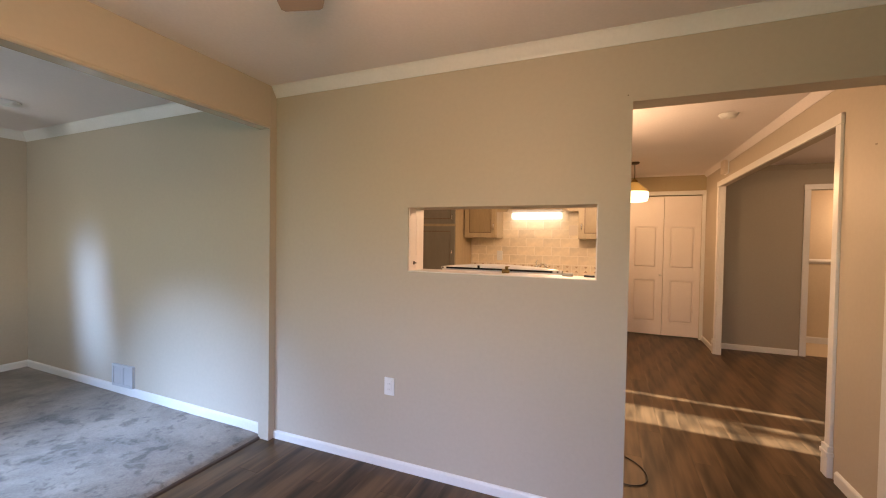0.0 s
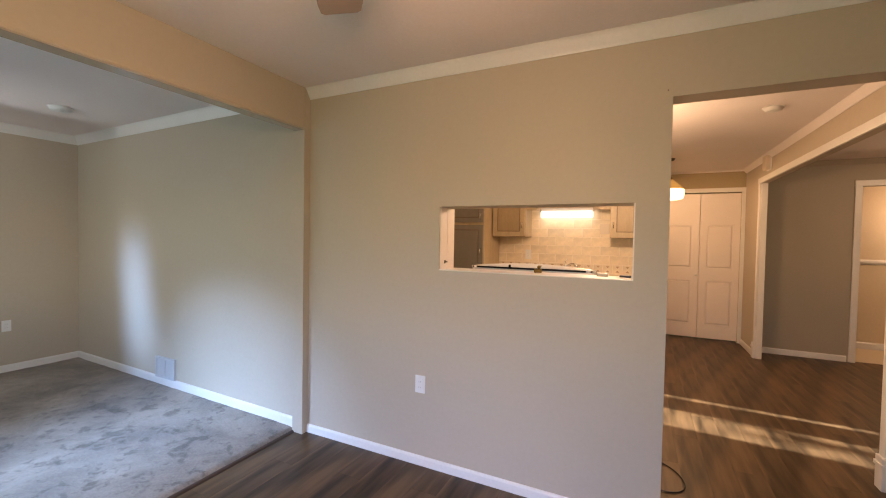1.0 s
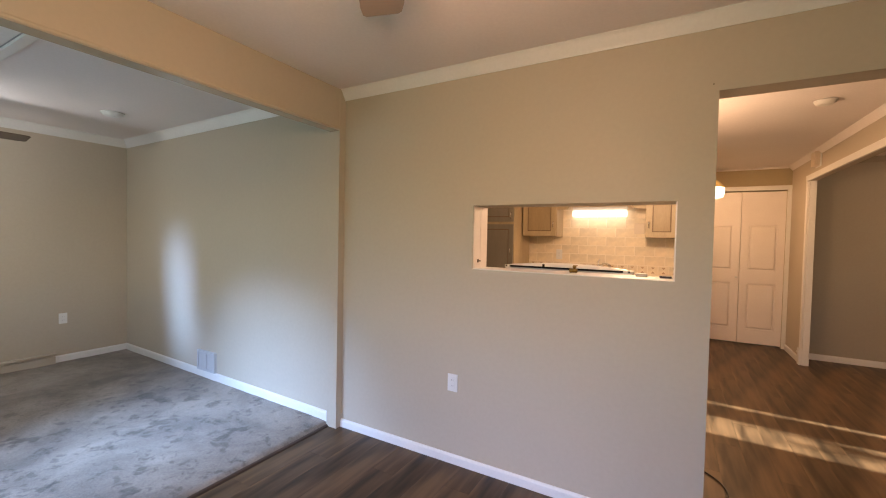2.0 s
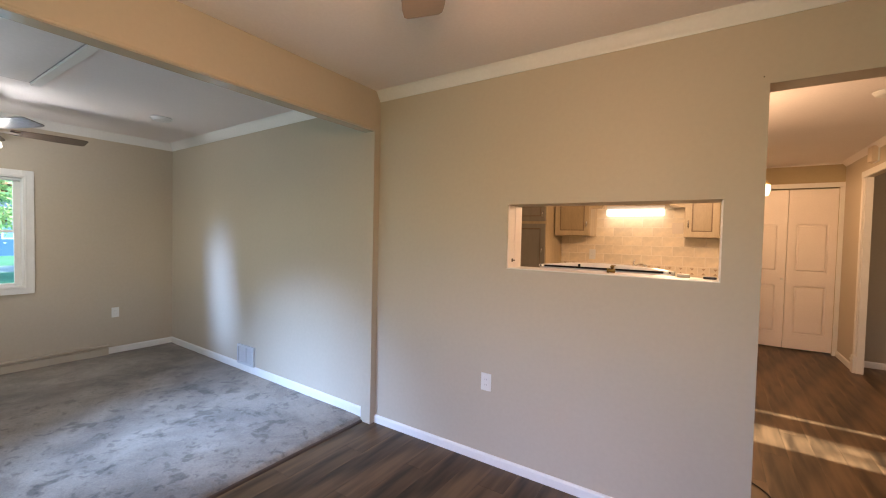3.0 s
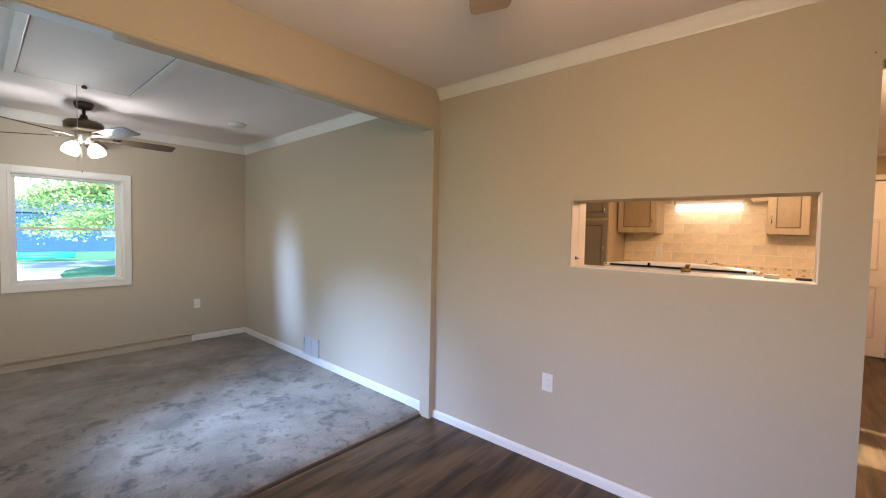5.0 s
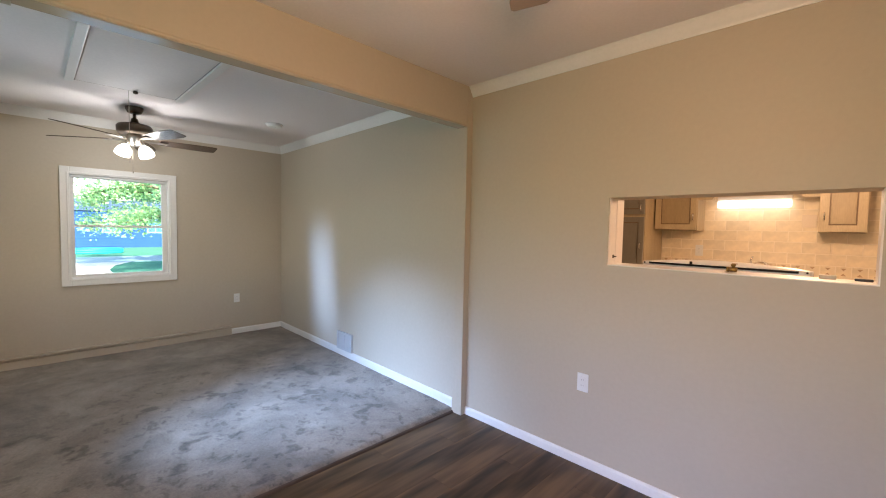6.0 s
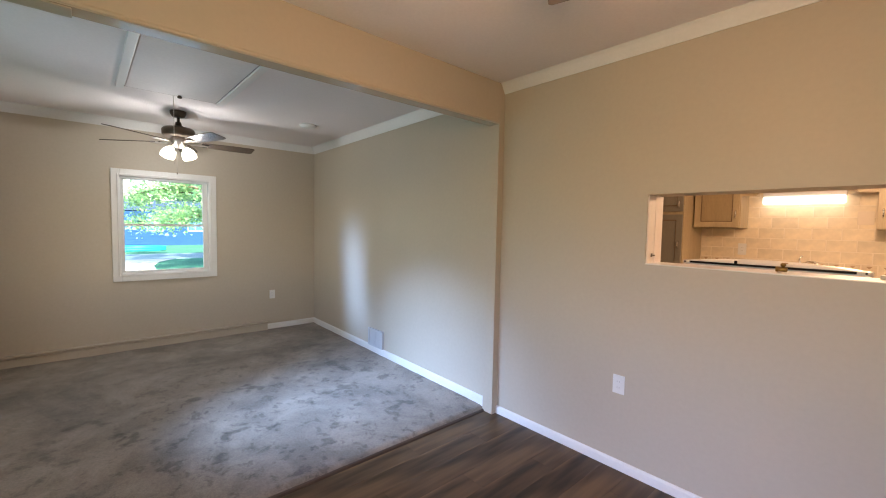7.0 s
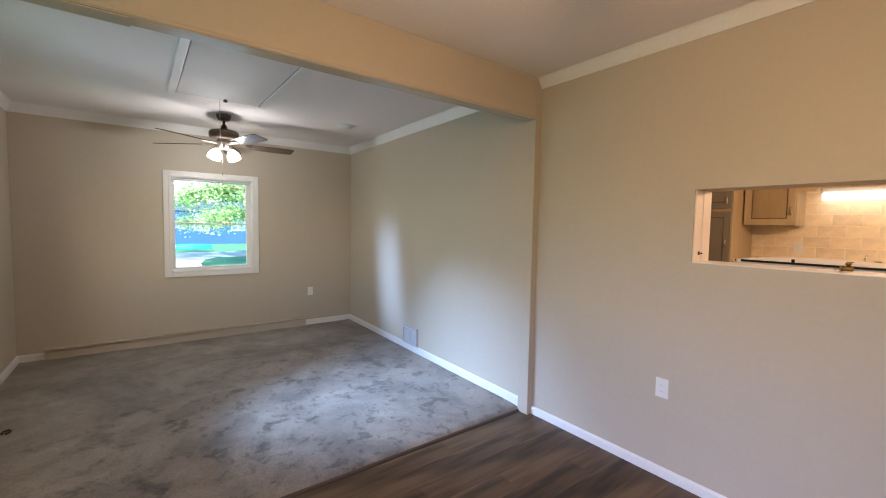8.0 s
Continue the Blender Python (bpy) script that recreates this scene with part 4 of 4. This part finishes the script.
part("sill", boxes((f, f + 0.024, Y0 + 0.012, Y1 - 0.012, Z0 - 0.065, Z0 + 0.01), bevel=0.004), TRIM, win)
for bead in ((Y0 - 0.012, Y0, Z0 - 0.012, Z1 + 0.012), (Y1, Y1 + 0.012, Z0 - 0.012, Z1 + 0.012), (Y0, Y1, Z1, Z1 + 0.012), (Y0, Y1, Z0 - 0.012, Z0)):
    part("bead", boxes((f + 0.018, f + 0.028, *bead), bevel=0.003), TRIM, win)
part("jamb", boxes((f - 0.15, f, Y0, Y0 + 0.014, Z0, Z1), (f - 0.15, f, Y1 - 0.014, Y1, Z0, Z1), (f - 0.15, f, Y0 + 0.014, Y1 - 0.014, Z1 - 0.014, Z1), (f - 0.15, f, Y0 + 0.014, Y1 - 0.014, Z0, Z0 + 0.016)), TRIM, win)
part("shade_rail", boxes((f - 0.045, f - 0.015, Y0 + 0.016, Y1 - 0.016, Z1 - 0.034, Z1 - 0.016), bevel=0.003), PLASTIC, win)


def sash(name, x, z0, z1):
    s = part(name, boxes((x - 0.03, x, Y0 + 0.014, Y0 + 0.046, z0, z1), (x - 0.03, x, Y1 - 0.060, Y1 - 0.014, z0, z1), (x - 0.029, x - 0.001, Y0 + 0.046, Y1 - 0.060, z1 - 0.022, z1), (x - 0.029, x - 0.001, Y0 + 0.046, Y1 - 0.060, z0, z0 + 0.022)), TRIM, win)
    g = part("pane", boxes((x - 0.017, x - 0.013, Y0 + 0.046, Y1 - 0.060, z0 + 0.022, z1 - 0.022)), PANE, s)
    g.visible_shadow = False
    return s


sash("upper_sash", f - 0.075, 1.335, Z1 - 0.016)
sash("lower_sash", f - 0.042, Z0 + 0.016, 1.357)

# ---- floor pieces: planks that run along y ----


def planks():
    floor = new("floor")
    tagged(floor, "dark brown wood-look plank floor", "floor", kind="structure")
    rnd = random.Random(5)
    pw, ln = 0.152, 1.22
    bm = bmesh.new()
    r = bmesh.ops.create_cube(bm, size=1.0, matrix=Matrix.Diagonal((pw - 0.0007, ln - 0.0007, 0.008, 1)))
    me = mesh_of("plank", bm, FLOOR)
    x = -2.345 + pw / 2
    k = 0
    while x < 4.15:
        y0 = FRONT if x < 2.7 else 2.3
        y1 = 5.06 if x < END - 0.1 else (7.45 if x < RIGHT else 6.58)
        y = y0 - ln + (k * 0.43) % ln
        while y < y1:
            a, b = max(y, y0), min(y + ln, y1)
            if b - a > 0.03:
                ob = new("plank", me)
                ob.parent = floor
                ob.location = (x, (a + b) / 2, -0.004 + rnd.uniform(-0.0003, 0.0002))
                ob.scale = (1, (b - a) / ln, 1)
            y += ln
        x += pw
        k += 1
    return floor


planks()


# ---- backsplash pieces ----


def backsplash():
    host = bpy.data.objects["wall_kitchen"]
    part("grout_bed", boxes((-1.80, -0.04, 5.0492, 5.0595, 0.92, 1.90)), GROUT, host)
    w, h, gap = 0.203, 0.104, 0.007

    def tile_mesh(a, b):
        bm = boxes((-a / 2, a / 2, -0.008, 0, -b / 2, b / 2), bevel=0.0015)
        return mesh_of("tile", bm, TILE)

    full, half, square = tile_mesh(w - gap, h - gap), tile_mesh(w / 2 - gap, h - gap), tile_mesh(h - gap, h - gap)

    def lay(me, x, z):
        ob = new("tile", me)
        ob.parent, ob.location = host, (x, 5.054, z)

    z = 0.97
    row = 0
    while z < 1.88:
        if row == 1:
            for k in range(17):
                lay(square, -1.745 + 0.104 * k, z)
        else:
            x = -1.80 + w / 2 if row % 2 else -1.80
            if row % 2 == 0:
                lay(half, -1.80 + w / 4, z)
                x += w
            while x + w / 2 < -0.03:
                lay(full, x, z)
                x += w
            if -0.04 - (x - w / 2) > 0.09:
                lay(half, x - w / 4, z)
        z += h
        row += 1
    bm = bmesh.new()
    a = [bm.verts.new(p) for p in ((-0.02, 0, -0.011), (0.02, 0, -0.011), (0, 0, 0.012))]
    b = [bm.verts.new((v.co.x * 0.9, -0.003, v.co.z * 0.9)) for v in a]
    bm.faces.new(b)
    for k in range(3):
        bm.faces.new((a[k], a[(k + 1) % 3], b[(k + 1) % 3], b[k]))
    bmesh.ops.recalc_face_normals(bm, faces=bm.faces)
    tri = mesh_of("motif", bm, MOTIF)
    for k in range(17):
        for dz, flip in ((0.024, 180), (-0.022, 0)):
            ob = new("motif", tri)
            ob.parent = host
            ob.location, ob.rotation_euler = (-1.745 + 0.104 * k + (0.026 if flip else -0.026) * 0, 5.046, 0.97 + h + dz), (0, radians(flip), 0)


backsplash()
